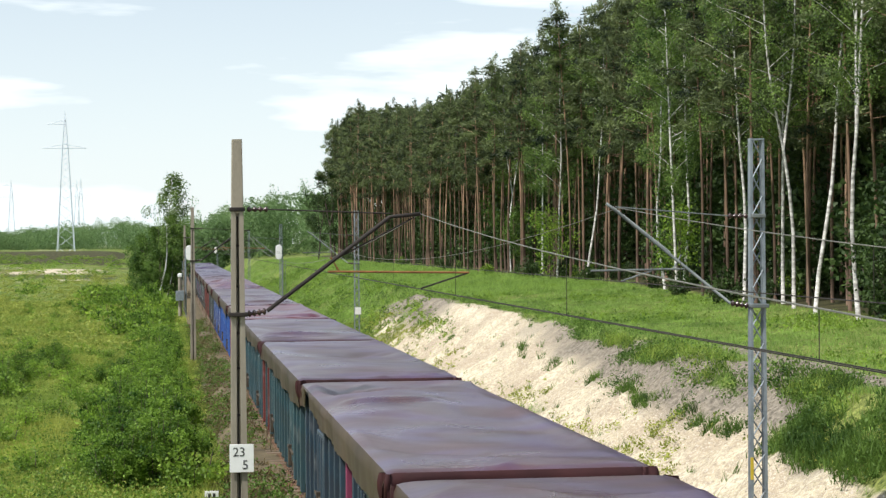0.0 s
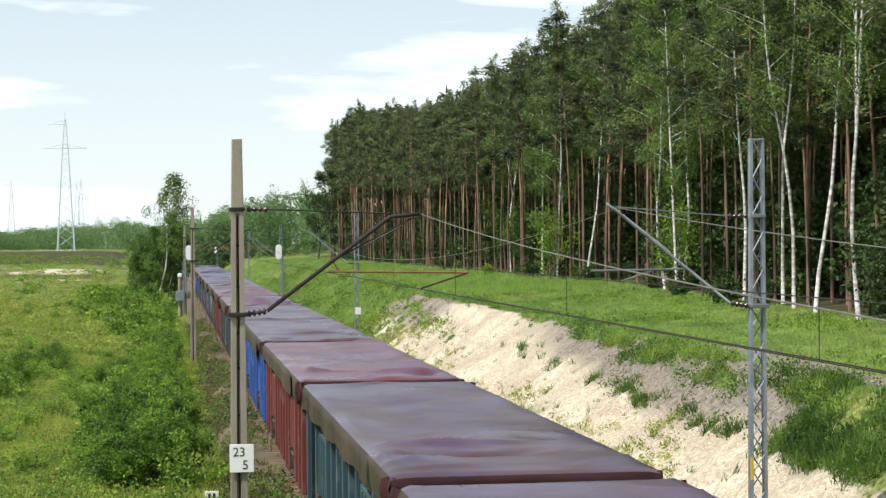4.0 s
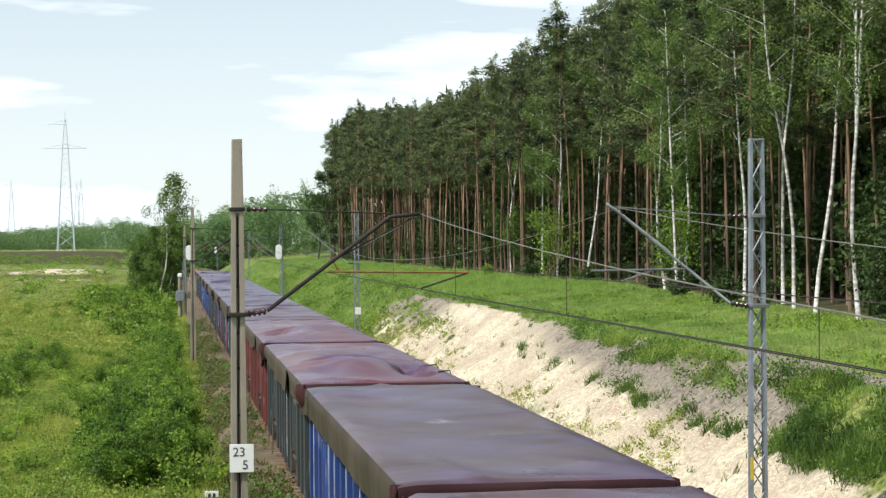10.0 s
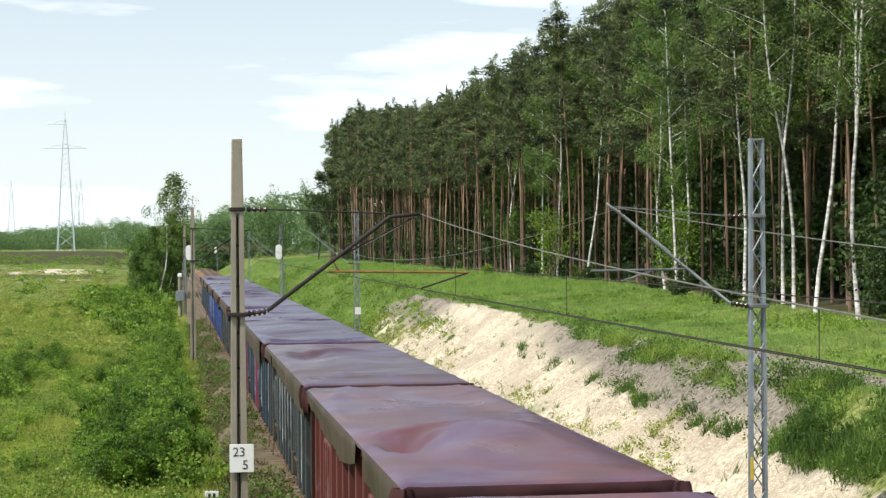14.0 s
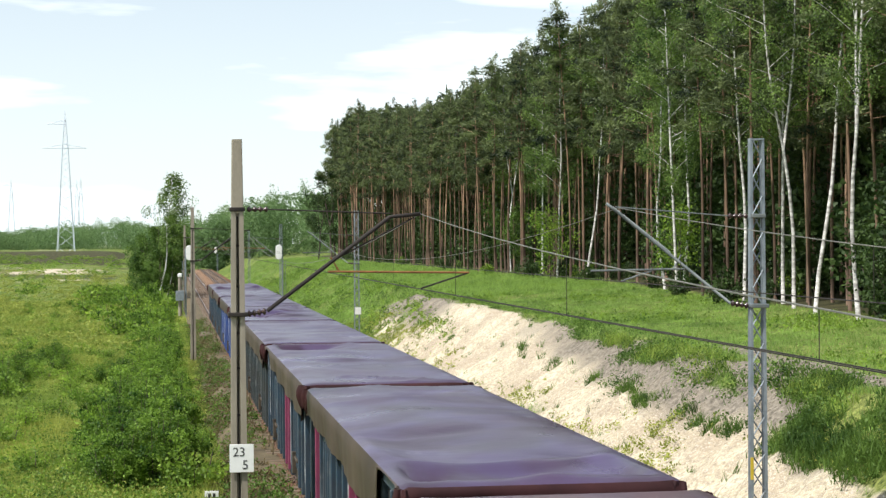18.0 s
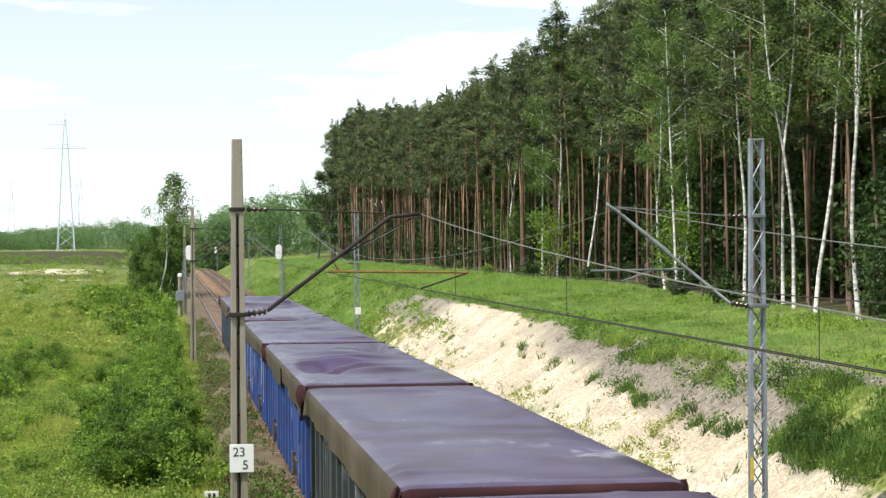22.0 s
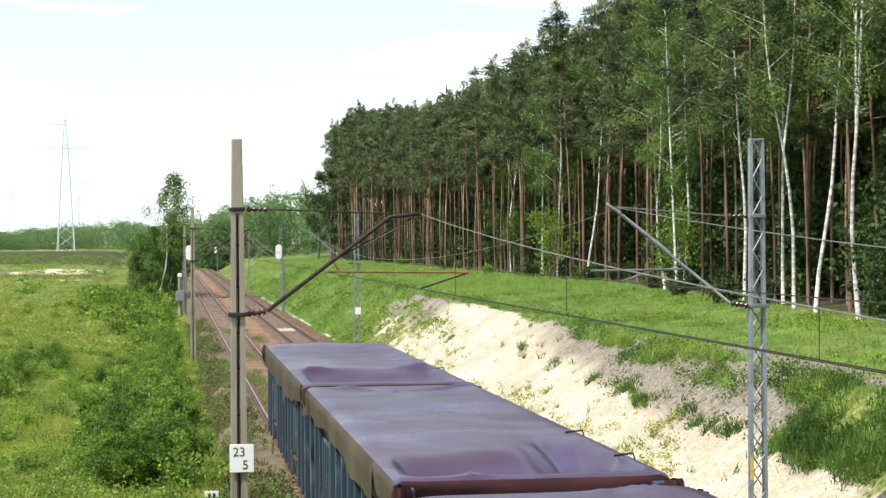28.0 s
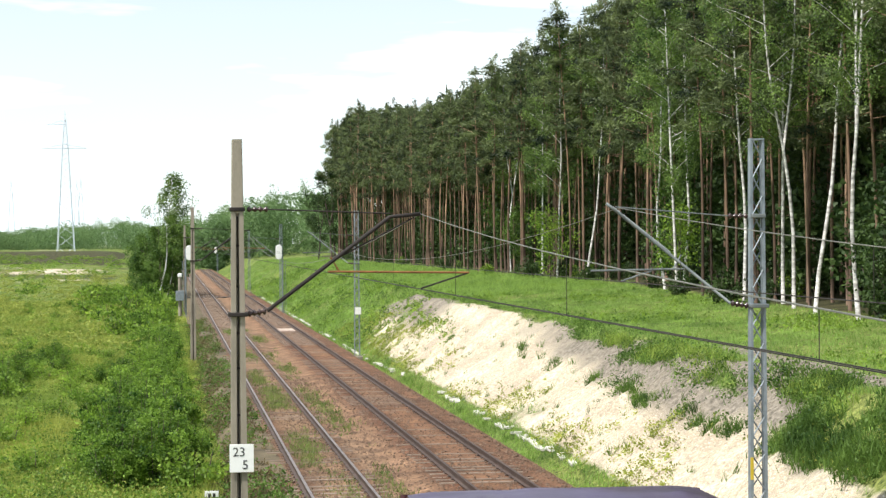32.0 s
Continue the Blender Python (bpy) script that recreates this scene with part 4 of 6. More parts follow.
sheet(10, ((-6.6, 0.45), (-2.6, 0.4), (-2.3, 0.08), (-2.0, 0.45), (6.6, 0.5)), ((-2.2, -0.8, 0.8, 0.6, -0.07), (1.5, 0.3, 1.4, 1.0, 0.05)))
sheet(11, ((-6.6, 0.4), (-4.6, 0.35), (-4.4, 0.05), (-4.2, 0.6), (-1, 0.5), (1.5, 0.35), (6.6, 0.45)), ((-5.4, -0.9, 0.8, 0.4, -0.20), (-4.4, 1.0, 1.4, 0.40, -0.30), (-4.9, 1.25, 0.2, 0.2, 0.12)), (-4.0, 0.30))
sheet(12, ((-6.6, 0.35), (-4.2, 0.45), (-4.0, 0.6), (6.6, 0.5)), ((-3.3, 1.1, 0.16, 0.4, 0.09), (-3.2, -1.1, 0.14, 0.4, 0.07)), (-3.6, 0.24))


def tarp_mesh(k, mat, sag=0.06, heap=0.05, crater=0, near_cut=0.0):
    """A slack sheet over load and rims: top, hanging edges all round, wrinkles, bunched corners."""
    hang, bumps, sink = SHEETS.get(k, ((), (), None))
    seed = 300 + k
    rng = np.random.default_rng(seed)
    a = rng.uniform(0, 6.28, 8)
    L, W = BODY + 0.17, HALF + 0.125
    nu, nv = 140, 36
    u = np.linspace(-L + near_cut, L, nu)
    v = np.linspace(-W, W, nv)
    gu, gv = np.meshgrid(u, v, indexing="ij")
    eu, ev = 1 - np.where(gu < 0, gu / u[0], gu / L), 1 - np.abs(gv) / W
    inner = smooth(0.0, 0.12, eu) * smooth(0.0, 0.45, ev)
    shape = np.sin(gu * 0.55 + a[0]) * 0.7 + np.sin(gu * 1.1 + gv * 0.6 + a[1]) * 0.4 + np.sin(gv * 1.7 + gu * 0.3 + a[2]) * 0.3
    z = RIM + 0.085 + inner * (heap * (0.7 + shape) - sag)
    z = z + 0.006 * inner * np.sin(gu * 3.1 + gv * 2.3 + a[3])
    z = z + 0.018 * smooth(0.0, 0.02, ev) * np.sin(gu * 1.5 + a[5]) * smooth(0.2, 0.0, ev)
    rim = smooth(0.04, 0.075, eu) * smooth(0.10, 0.24, ev)
    for cu, cv, ru, rv, dz in bumps:
        fall = ((gu - cu) / ru) ** 2 + ((gv - cv) / rv) ** 2
        ang = np.arctan2((gv - cv) / rv, (gu - cu) / ru)
        z = z + 1.45 * dz * np.exp(-fall) * rim
        z = z + 0.12 * abs(dz) * np.sin(ang * 7 + a[6]) * np.exp(-(fall - 1.3) ** 2) * rim  # folds that run out from it
    if sink:
        z = z - sink[1] * smooth(sink[0] + 0.5, sink[0] - 0.9, gu + 0.25 * np.sin(gv * 2 + a[3])) * rim
    for j in range(11):  # single folds and ridges across the sheet
        fu, fv, th = rng.uniform(-L, L), rng.uniform(-W, W), rng.uniform(-0.9, 0.9) + (0 if j % 3 else 1.57)
        du, dv = gu - fu, gv - fv
        across_d, along_d = du * math.cos(th) + dv * math.sin(th), -du * math.sin(th) + dv * math.cos(th)
        z = z + (0.35 + crater) * rng.uniform(-0.035, 0.05) * np.exp(-(across_d / rng.uniform(0.16, 0.45)) ** 2 - (along_d / rng.uniform(0.8, 2.4)) ** 2) * smooth(0, 0.03, eu) * smooth(0, 0.12, ev)
    for j in range(6):  # sharp creases near the ends and edges
        fu, fv, th = (L - rng.uniform(0.2, 2.2)) * rng.choice((-1, 1)), rng.uniform(-W, W), rng.uniform(0, 3.14)
        du, dv = gu - fu, gv - fv
        across_d, along_d = du * math.cos(th) + dv * math.sin(th), -du * math.sin(th) + dv * math.cos(th)
        z = z + rng.uniform(0.03, 0.06) * np.exp(-np.abs(across_d) / 0.11 - (along_d / rng.uniform(0.4, 1.0)) ** 2) * smooth(0, 0.02, eu) * smooth(0, 0.08, ev)
    round_edge = 0.03 * (np.exp(-ev / 0.03) + np.exp(-eu / 0.006))
    z = z - round_edge
    verts = np.stack([gv, gu, z], -1).reshape(-1, 3)
    i = np.arange(nu * nv).reshape(nu, nv)
    faces = [np.stack([i[:-1, :-1], i[:-1, 1:], i[1:, 1:], i[1:, :-1]], -1).reshape(-1, 4)]
    n0 = len(verts)
    stack = [verts]
    # hanging edges; drop says how far the cloth hangs
    def edge(points, out, drop):
        nonlocal n0
        rows = 6
        m = len(points)
        ends = np.minimum(np.arange(m), m - 1 - np.arange(m))
        bunch = np.exp(-ends / 2.5) * np.sin(np.arange(m) * 1.9 + a[4])
        rowsv = []
        for r in range(rows):
            t = r / (rows - 1)
            p = points.copy()
            ruff = 0.008 * t * np.sin(np.arange(m) * 0.9 + a[7] + r * 0.3) + 0.022 * t * np.sin(np.arange(m) * 0.21 + a[1]) + 0.05 * t * bunch
            p[:, :2] += out * (ruff[:, None] + 0.035 * min(t * 6, 1) - 0.02 * t)
            p[:, 2] -= drop * t
            rowsv.append(p)
        q = np.concatenate(rowsv)
        k = np.arange(m * rows).reshape(rows, m) + n0
        faces.append(np.stack([k[:-1, :-1], k[:-1, 1:], k[1:, 1:], k[1:, :-1]], -1).reshape(-1, 4))
        stack.append(q)
        n0 += len(q)
    g = verts.reshape(nu, nv, 3)
    along = 0.44 + 0.12 * np.sin(u * 0.55 + a[2]) + 0.03 * np.sin(u * 1.7 + a[3]) + 0.16 * smooth(0.12, 0.0, 1 - np.abs(u) / L)
    near_side = along
    if hang:
        near_side = np.interp(u, [p[0] for p in hang], [p[1] for p in hang]) + 0.02 * np.sin(u * 2.3 + a[3])
    edge(g[:, 0].copy(), np.array([-1.0, 0.0]), near_side)
    edge(g[:, -1].copy(), np.array([1.0, 0.0]), along[::-1])
    across = 0.30 + 0.06 * np.sin(v * 2 + a[0]) + 0.10 * smooth(0.2, 0, 1 - np.abs(v) / W)
    edge(g[0].copy(), np.array([0.0, -1.0]), across)
    edge(g[-1].copy(), np.array([0.0, 1.0]), across)
    me = fast_mesh("tarpaulin", np.concatenate(stack), np.concatenate(faces), mat, True)
    # darker slots paint the shade on the hanging sides and end flaps
    me.materials.append(M_HEM)
    me.materials.append(M_ENDFLAP)
    slots = np.concatenate([np.full(len(f), i, np.int32) for f, i in zip(faces, (0, 1, 1, 2, 2))])
    me.polygons.foreach_set("material_index", slots)
    return me


@cached
def bunch_mesh(seed, cloth):
    """Gathered corner of a sheet: deep lobes that hang and taper."""
    rng = np.random.default_rng(seed)
    rows, m = 9, 22
    ang = np.linspace(0, 2 * math.pi, m, endpoint=False)
    v = []
    for r in range(rows):
        t = r / (rows - 1)
        rad = (0.05 + 0.11 * math.sin(math.pi * min(1, 0.25 + 0.75 * t))) * (1 + 0.38 * np.sin(ang * 4 + seed + 0.8 * t) + 0.2 * np.sin(ang * 7 - seed))
        v.append(np.stack([rad * np.cos(ang), rad * np.sin(ang) * 0.8, np.full(m, -0.62 * t) + 0.04 * np.sin(ang * 3 + seed) * t], -1))
    v = np.concatenate(v)
    i = np.arange(rows * m).reshape(rows, m)
    j = np.roll(i, -1, 1)
    f = np.stack([i[:-1], j[:-1], j[1:], i[1:]], -1).reshape(-1, 4)
    return fast_mesh("sheet_corner", v, f, M_ENDFLAP, True)


# colour of each wagon's body, tarpaulin tone, and how restless the sheet lies
WAGONS = {
    -5: ("deep", 0, 0), -4: ("teal", 0, 0.5), -3: ("deep", 0, 0.3), -2: ("teal", 0, 0), -1: ("teal", 0, 0), 0: ("red", 2, 0), 1: ("blue", 0, 0.2),
    2: ("royal", 0, 0), 3: ("slate", 2, 0.9), 4: ("maroon", 2, 0.5), 5: ("slate", 0, 0.2), 6: ("deep", 1, 0.7), 7: ("deep", 1, 0.1), 8: ("slate", 1, 0),
    9: ("royal", 1, 0), 10: ("royal", 1, 0.6), 11: ("deep", 1, 0), 12: ("deep", 1, 0.45),
}
TONE_WORDS = {"teal": "teal", "deep": "dark blue", "blue": "bright blue", "royal": "royal blue", "red": "oxide red", "maroon": "maroon", "slate": "slate green"}


M_PATCH = {
    "magenta": material("magenta_spray", (0.07, 0.03, 0.05), (0.26, 0.04, 0.10), 1.2, 12, 0.6, 0, 0.1),
    "white": material("white_spray", (0.07, 0.10, 0.125), (0.40, 0.43, 0.46), 1.2, 12, 0.6, 0, 0.1),
    "red": material("red_spray", (0.08, 0.035, 0.035), (0.26, 0.045, 0.04), 1.2, 12, 0.6, 0, 0.1),
    "pale blue": material("pale_blue_spray", (0.06, 0.12, 0.16), (0.26, 0.37, 0.45), 1.2, 12, 0.6, 0, 0.1),
}
# splashes of other paint on the bodies: colour, place along the wagon, height, half sizes
PATCHES = {
    -3: (("magenta", -1.85, 2.0, 0.30, 0.55), ("magenta", -4.9, 1.9, 0.32, 0.5), ("pale blue", 0.9, 1.8, 0.3, 0.4)),
    -2: (("red", 5.8, 2.1, 0.30, 0.7), ("pale blue", 0.0, 1.7, 0.3, 0.3)),
    -1: (("red", -5.85, 2.1, 0.34, 0.8),),
    1: (("white", -5.9, 1.9, 0.10, 0.6), ("pale blue", 1.9, 2.0, 0.12, 0.7)),
    2: (("white", -0.94, 2.0, 0.10, 0.75), ("white", 1.9, 2.0, 0.06, 0.75), ("white", -4.85, 2.0, 0.08, 0.7), ("white", -5.7, 2.0, 0.05, 0.7)),
    3: (("white", 1.0, 1.6, 0.2, 0.3), ("white", -5.85, 2.1, 0.2, 0.6)),
    4: (("red", -5.85, 2.1, 0.34, 0.8), ("red", -4.9, 2.2, 0.2, 0.6)),
    5: (("white", -1.9, 1.8, 0.28, 0.5), ("pale blue", 0.0, 2.1, 0.3, 0.5), ("white", 1.9, 2.0, 0.2, 0.4), ("white", 4.9, 1.7, 0.2, 0.4)),
    6: (("magenta", -0.9, 2.0, 0.25, 0.4), ("white", 0.95, 1.8, 0.2, 0.35), ("magenta", 4.9, 1.9, 0.25, 0.4), ("white", -5.8, 2.0, 0.2, 0.6)),
    7: (("white", -1.9, 1.9, 0.3, 0.5), ("magenta", -0.95, 2.0, 0.28, 0.5), ("white", 5.8, 1.9, 0.2, 0.6)),
    9: (("pale blue", 0.95, 2.0, 0.1, 0.7),),
    10: (("white", -1.9, 2.0, 0.08, 0.8), ("white", 1.9, 2.0, 0.08, 0.8), ("white", 4.9, 2.0, 0.08, 0.8)),
    12: (("pale blue", -4.9, 1.9, 0.2, 0.5), ("white", 1.9, 1.6, 0.15, 0.3)),
}


# share of the posts that carry a white stripe
STRIPED = {2: 0.7, 10: 0.6, 1: 0.15, 3: 0.3, 5: 0.5, 6: 0.25, 7: 0.25, 9: 0.1}


@cached
def stripe_mesh(kind):
    """Worn white stripe down a post, of one of four lengths."""
    top = RIM - 0.16 - 0.22 * (kind % 2)
    low = FLOOR + (0.05, 0.35, 0.7, 0.15)[kind]
    w = 0.032
    s = Soup().prism([(-w, low), (w, low + 0.08), (w * 0.9, top), (-w * 0.8, top - 0.05)], -HALF - 0.083, -HALF - 0.091, "x")
    return s.mesh("stripe", M_STRIPE)


M_STRIPE = material("worn_white_paint", (0.22, 0.25, 0.28), (0.62, 0.64, 0.66), 3.0, 14, 0.6, 0, 0.05)
# loops of rope over the meadow-averted rim: places along the wagon
ROPES = {3: (-2.6, -4.4), 9: (4.2,), 11: (-1.9, -4.6), 12: (-3.4,)}


@cached
def rope_mesh():
    return Soup().tube([(HALF - 0.1, -0.03, RIM + 0.09), (HALF + 0.14, 0.0, RIM + 0.11), (HALF + 0.185, 0.02, RIM - 0.02), (HALF + 0.18, 0.05, RIM - 0.4)], 0.014, 5).mesh("rope", M_BLACK, True)


def build_wagon(k):
    tone, cloth, rough = WAGONS[k]
    rng = random.Random(100 + k)
    w = tagged(new("coal_wagon"), f"{TONE_WORDS[tone]} ribbed coal wagon under a slack {('brown', 'violet-brown', 'reddish')[cloth]} tarpaulin", "railway wagon", "wagons of the goods train")
    part("underframe", frame_mesh(), w)
    for side in (-1, 1):
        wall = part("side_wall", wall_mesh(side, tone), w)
        part("top_rail", rail_mesh(side, tone), wall)
        spots = [-6.3, -5.35, -4.4, -2.35, -1.4, -0.47, 0.47, 1.4, 2.35, 4.4, 5.35, 6.3]
        for y in spots:
            tint = tone
            if side < 0:
                for hue, at, *_ in PATCHES.get(k, ()):
                    if abs(at - y) < 0.5 and hue in ("magenta", "red"):
                        tint = hue
            post = part("post", post_mesh(side, 6 if abs(y) < 6 else 8, tint), wall, f"post sprayed {tint}" if tint != tone else "", pose(0, y, 0))
            if side < 0 and rng.random() < STRIPED.get(k, 0.0):
                part("stripe", stripe_mesh(rng.randrange(4)), post, "narrow white paint stripe")
        for y in (-3.4, 3.4):
            door = part("door", door_mesh(side, tone), wall, m=pose(0, y, 0))
            part("latch", latch_mesh(side), door)
        for y in (-6.1, 6.1):
            part("step", step_mesh(side), w, "dirty steel step", pose(0, y, 0))
    for tint, y, z, dy, dz in PATCHES.get(k, ()):
        slab = Soup().block(-HALF - 0.004, -HALF + 0.01, y - dy, y + dy, z - dz, z + dz).mesh("painted_patch", M_PATCH[tint])
        part("painted_patch", slab, w, f"patch of {tint} paint on the side")
    for y in (-BODY, BODY):
        part("end_wall", end_mesh(tone), w, m=pose(0, y, 0))
    cloth_mesh = tarp_mesh(k, M_TARP[cloth], 0.05, 0.035 + 0.06 * rough, rough, {11: 0.35, 12: -0.3, 7: 0.1}.get(k, 0.08 * math.sin(k * 2.1)))
    cover = part("tarpaulin", cloth_mesh, w)
    for y in ROPES.get(k, ()):
        part("rope", rope_mesh(), cover, "dark tarpaulin rope over the rim", pose(0, y, 0))
    for x, y in ((-1, -1), (-1, 1), (1, -1), (1, 1)):
        part("sheet_corner", bunch_mesh(1 + (k * 3 + x + 2 * y) % 5, cloth), cover, m=pose(x * (HALF + 0.10), y * (BODY + 0.12), RIM + 0.05, rng.uniform(-8, 8), rng.uniform(-8, 8), rng.uniform(0, 360)) @ Matrix.Scale(0.65, 4))
    for y, turn in ((-6.40, 0), (6.40, 180)):
        for x in (-0.875, 0.875):
            part("buffer", buffer_mesh(), w, m=pose(x, y, 1.06, 0, 0, turn))
        part("coupling_hook", hook_mesh(), w, m=pose(0, y, 1.02, 0, 0, turn))
    wheels = []
    for y in (-4.5, 4.5):
        bogie = part("bogie_frame", bogie_mesh(), w, m=pose(0, y, 0))
        for d in (-0.9, 0.9):
            wheels.append(part("wheelset", wheel_mesh(), bogie, m=pose(0, d, 0.46)))
    return w, wheels


TRAIN = {k: build_wagon(k) for k in WAGONS}


# ---- plants ----
def pine_meshes(seed, H, crown_from=0.58, wide=1.0, dense=1.0, more=1.0, needle=0.27):
    rng = np.random.default_rng(seed)
    lean = rng.normal(0, 0.018, 2)
    zs = np.linspace(-0.3, H, 10)
    bend = 0.2 * np.sin(zs / H * 4 + rng.uniform(0, 6))
    path = [(lean[0] * z + b, lean[1] * z - b * 0.5, z) for z, b in zip(zs, bend)]
    r0 = 0.085 + 0.005 * (seed % 6)
    rad = [r0 * (1 - 0.82 * (max(z, 0) / H) ** 1.2) for z in zs]
    s = Soup().tube(path, rad, 7)
    pts = []
    n = int(24 * dense)
    def pad(centre, m, w, high):
        d = unit_dirs(rng, m) * (rng.uniform(0.1, 1, m) ** 0.4)[:, None] * (w, w, high)
        d[:, 2] += 0.35 * high * (1 - (d[:, 0] ** 2 + d[:, 1] ** 2) / w ** 2)
        pts.append(centre + d)
    for i in range(n):
        t = (i + rng.uniform(-0.4, 0.4)) / n
        f = crown_from + (0.97 - crown_from) * max(t, 0)
        z = H * f
        t = max(t, 0)
        reach = wide * (0.45 + 1.9 * (1 - t) ** 0.85 * min(1, 0.5 + 3 * t)) * rng.uniform(0.5, 1.3)
        az = i * 2.4 + rng.uniform(-0.6, 0.6)
        c, d = math.cos(az), math.sin(az)
        k = min(int(f * 9), 9)
        base = np.array(path[k][:2] + (z,))
        tip = base + np.array([c * reach, d * reach, reach * rng.uniform(0.05, 0.5)])
        s.tube([base, base * 0.5 + tip * 0.5 + (0, 0, -0.08), tip], [0.022, 0.013, 0.005], 4, False)
        for q, m, w in ((0.5, 60, 0.5), (0.95, 110, 0.68), (1.0, 60, 0.5)):
            pad(base + (tip - base) * q + rng.normal(0, 0.2, 3), int(m * more * rng.uniform(0.6, 1.4)), w * rng.uniform(0.7, 1.25), 0.26)
    for j in range(6):
        pts.append(np.array(path[-1]) + rng.normal(0, 1, (int(30 * more), 3)) * (0.09 + 0.07 * j, 0.09 + 0.07 * j, 0.14) - (0, 0, 0.32 * j - 0.3))
    v, f = leaf_tris(rng, np.concatenate(pts), needle, 0.1, 0.14)
    return s.mesh("trunk", M_PINEBARK, True), fast_mesh("crown", v, f, M_PINE)


def leafy_meshes(seed, H, bark, leaf, crown_from=0.35, wide=1.0, fork=False, leaf_size=0.2, count=1.0, r0=0.12):
    """Birch and other broad-leaved trees: limbs that rise and droop, leaves in loose sprays."""
    rng = np.random.default_rng(seed)
    s = Soup()
    lean = rng.normal(0, 0.03, 2)
    zs = np.linspace(-0.3, H, 11)
    wob = 0.26 * np.sin(zs / H * 5 + rng.uniform(0, 6)) + 0.10 * np.sin(zs / H * 13 + rng.uniform(0, 6))
    stems = [[(lean[0] * z + b, lean[1] * z + b * 0.6, z) for z, b in zip(zs, wob)]]
    if fork:  # two arms that part in a V and rise side by side
        at = stems[0][4]
        arms = [[(at[0] + (s_ * 0.75 - 0.1) * math.sin(min(j, 4) * 0.39), at[1] - 0.05 * j, at[2] + (H - at[2]) * j / 7) for j in range(8)] for s_ in (-1, 1)]
        stems = [stems[0][:4] + arms[0], arms[1]]
    pts = []
    for si, path in enumerate(stems):
        z0, z1 = path[0][2], path[-1][2]
        s.tube(path, [r0 * (1 - 0.85 * max(p[2], 0) / H) for p in path], 7)
        n = int(26 / len(stems))
        for i in range(n):
            f = crown_from + (0.99 - crown_from) * (i + rng.uniform(0, 1)) / n
            z = H * f
            if z < z0:
                continue
            k = int(np.clip((z - z0) / (z1 - z0) * (len(path) - 1), 0, len(path) - 1))
            base = np.array((path[k][0], path[k][1], z))
            t = (f - crown_from) / (1 - crown_from)
            reach = wide * (0.35 + 2.0 * math.sin(math.pi * min(0.2 + 0.75 * t, 1.0))) * rng.uniform(0.5, 1.2)
            az = rng.uniform(0, 6.28)
            tip = base + np.array([math.cos(az) * reach, math.sin(az) * reach, reach * rng.uniform(0.3, 0.9)])
            s.tube([base, base * 0.45 + tip * 0.55 + (0, 0, 0.1), tip], [0.02, 0.012, 0.004], 4, False)
            for j in range(4):
                q = 0.35 + 0.75 * (j + rng.uniform(0, 1)) / 4
                centre = base + (tip - base) * q + rng.normal(0, 0.15, 3)
                m = int(26 * count)
                cl = centre + unit_dirs(rng, m) * (rng.uniform(0.1, 1, m) ** 0.4)[:, None] * (0.52, 0.52, 0.72) - (0, 0, 0.25)
                pts.append(cl)
    v, f = leaf_quads(rng, np.concatenate(pts), leaf_size, 0.5)
    return s.mesh("trunk", bark, True), fast_mesh("crown", v, f, leaf)


def shrub_meshes(seed, H, W, leaf, count=6000, leaf_size=0.085, puffs=0):
    """Many stems, each with rounded sprays of leaves."""
    rng = np.random.default_rng(seed)
    s = Soup()
    pts = []
    n = max(14, int(22 * W / 2.4)) if not puffs else puffs
    for i in range(n):
        az, r = rng.uniform(0, 6.28), W * 0.5 * math.sqrt(rng.uniform(0, 1))
        h = H * rng.uniform(0.5, 1.0) * (1 - 0.45 * (r / (W * 0.5)) ** 2)
        tip = np.array([math.cos(az) * r, math.sin(az) * r, h])
        base = np.array([tip[0] * 0.3, tip[1] * 0.3, -0.1])
        s.tube([base, base * 0.4 + tip * 0.6 + rng.normal(0, 0.05, 3), tip], [0.022, 0.014, 0.004], 4, False)
        sprays = 4 if puffs else 6
        for j in range(sprays):
            t = 0.2 + 0.8 * (j + rng.uniform(0, 1)) / sprays
            c = base + (tip - base) * t + rng.normal(0, 0.07 * W, 3) * (1, 1, 0.5)
            m = count // (n * sprays)
            if puffs:  # dense rounded sprays with gaps between them
                pts.append(base + (tip - base) * (0.12 + 0.88 * t) + rng.normal(0, 0.16, 3) + unit_dirs(rng, m) * (rng.uniform(0.2, 1, m) ** 0.4)[:, None] * (0.27, 0.27, 0.16))
            else:
                pts.append(c + rng.normal(0, 1, (m, 3)) * (0.042 * W + 0.045, 0.042 * W + 0.045, 0.028 * H + 0.035))
    p = np.concatenate(pts)
    p[:, 2] = np.abs(p[:, 2])
    v, f = leaf_quads(rng, p, leaf_size, 0.1)
    return s.mesh("branchwork", M_GREYBARK), fast_mesh("foliage", v, f, leaf)


def plant(name, meshes, names, x, y, z, scale, turn, label, category, group, tilt=0.0):
    root = tagged(new(name), label, category, group)
    root.matrix_basis = pose(x, y, z, 0, tilt, turn) @ Matrix.Scale(scale, 4)
    for m, nm in zip(meshes, names):
        part(nm, m, root)
    return root


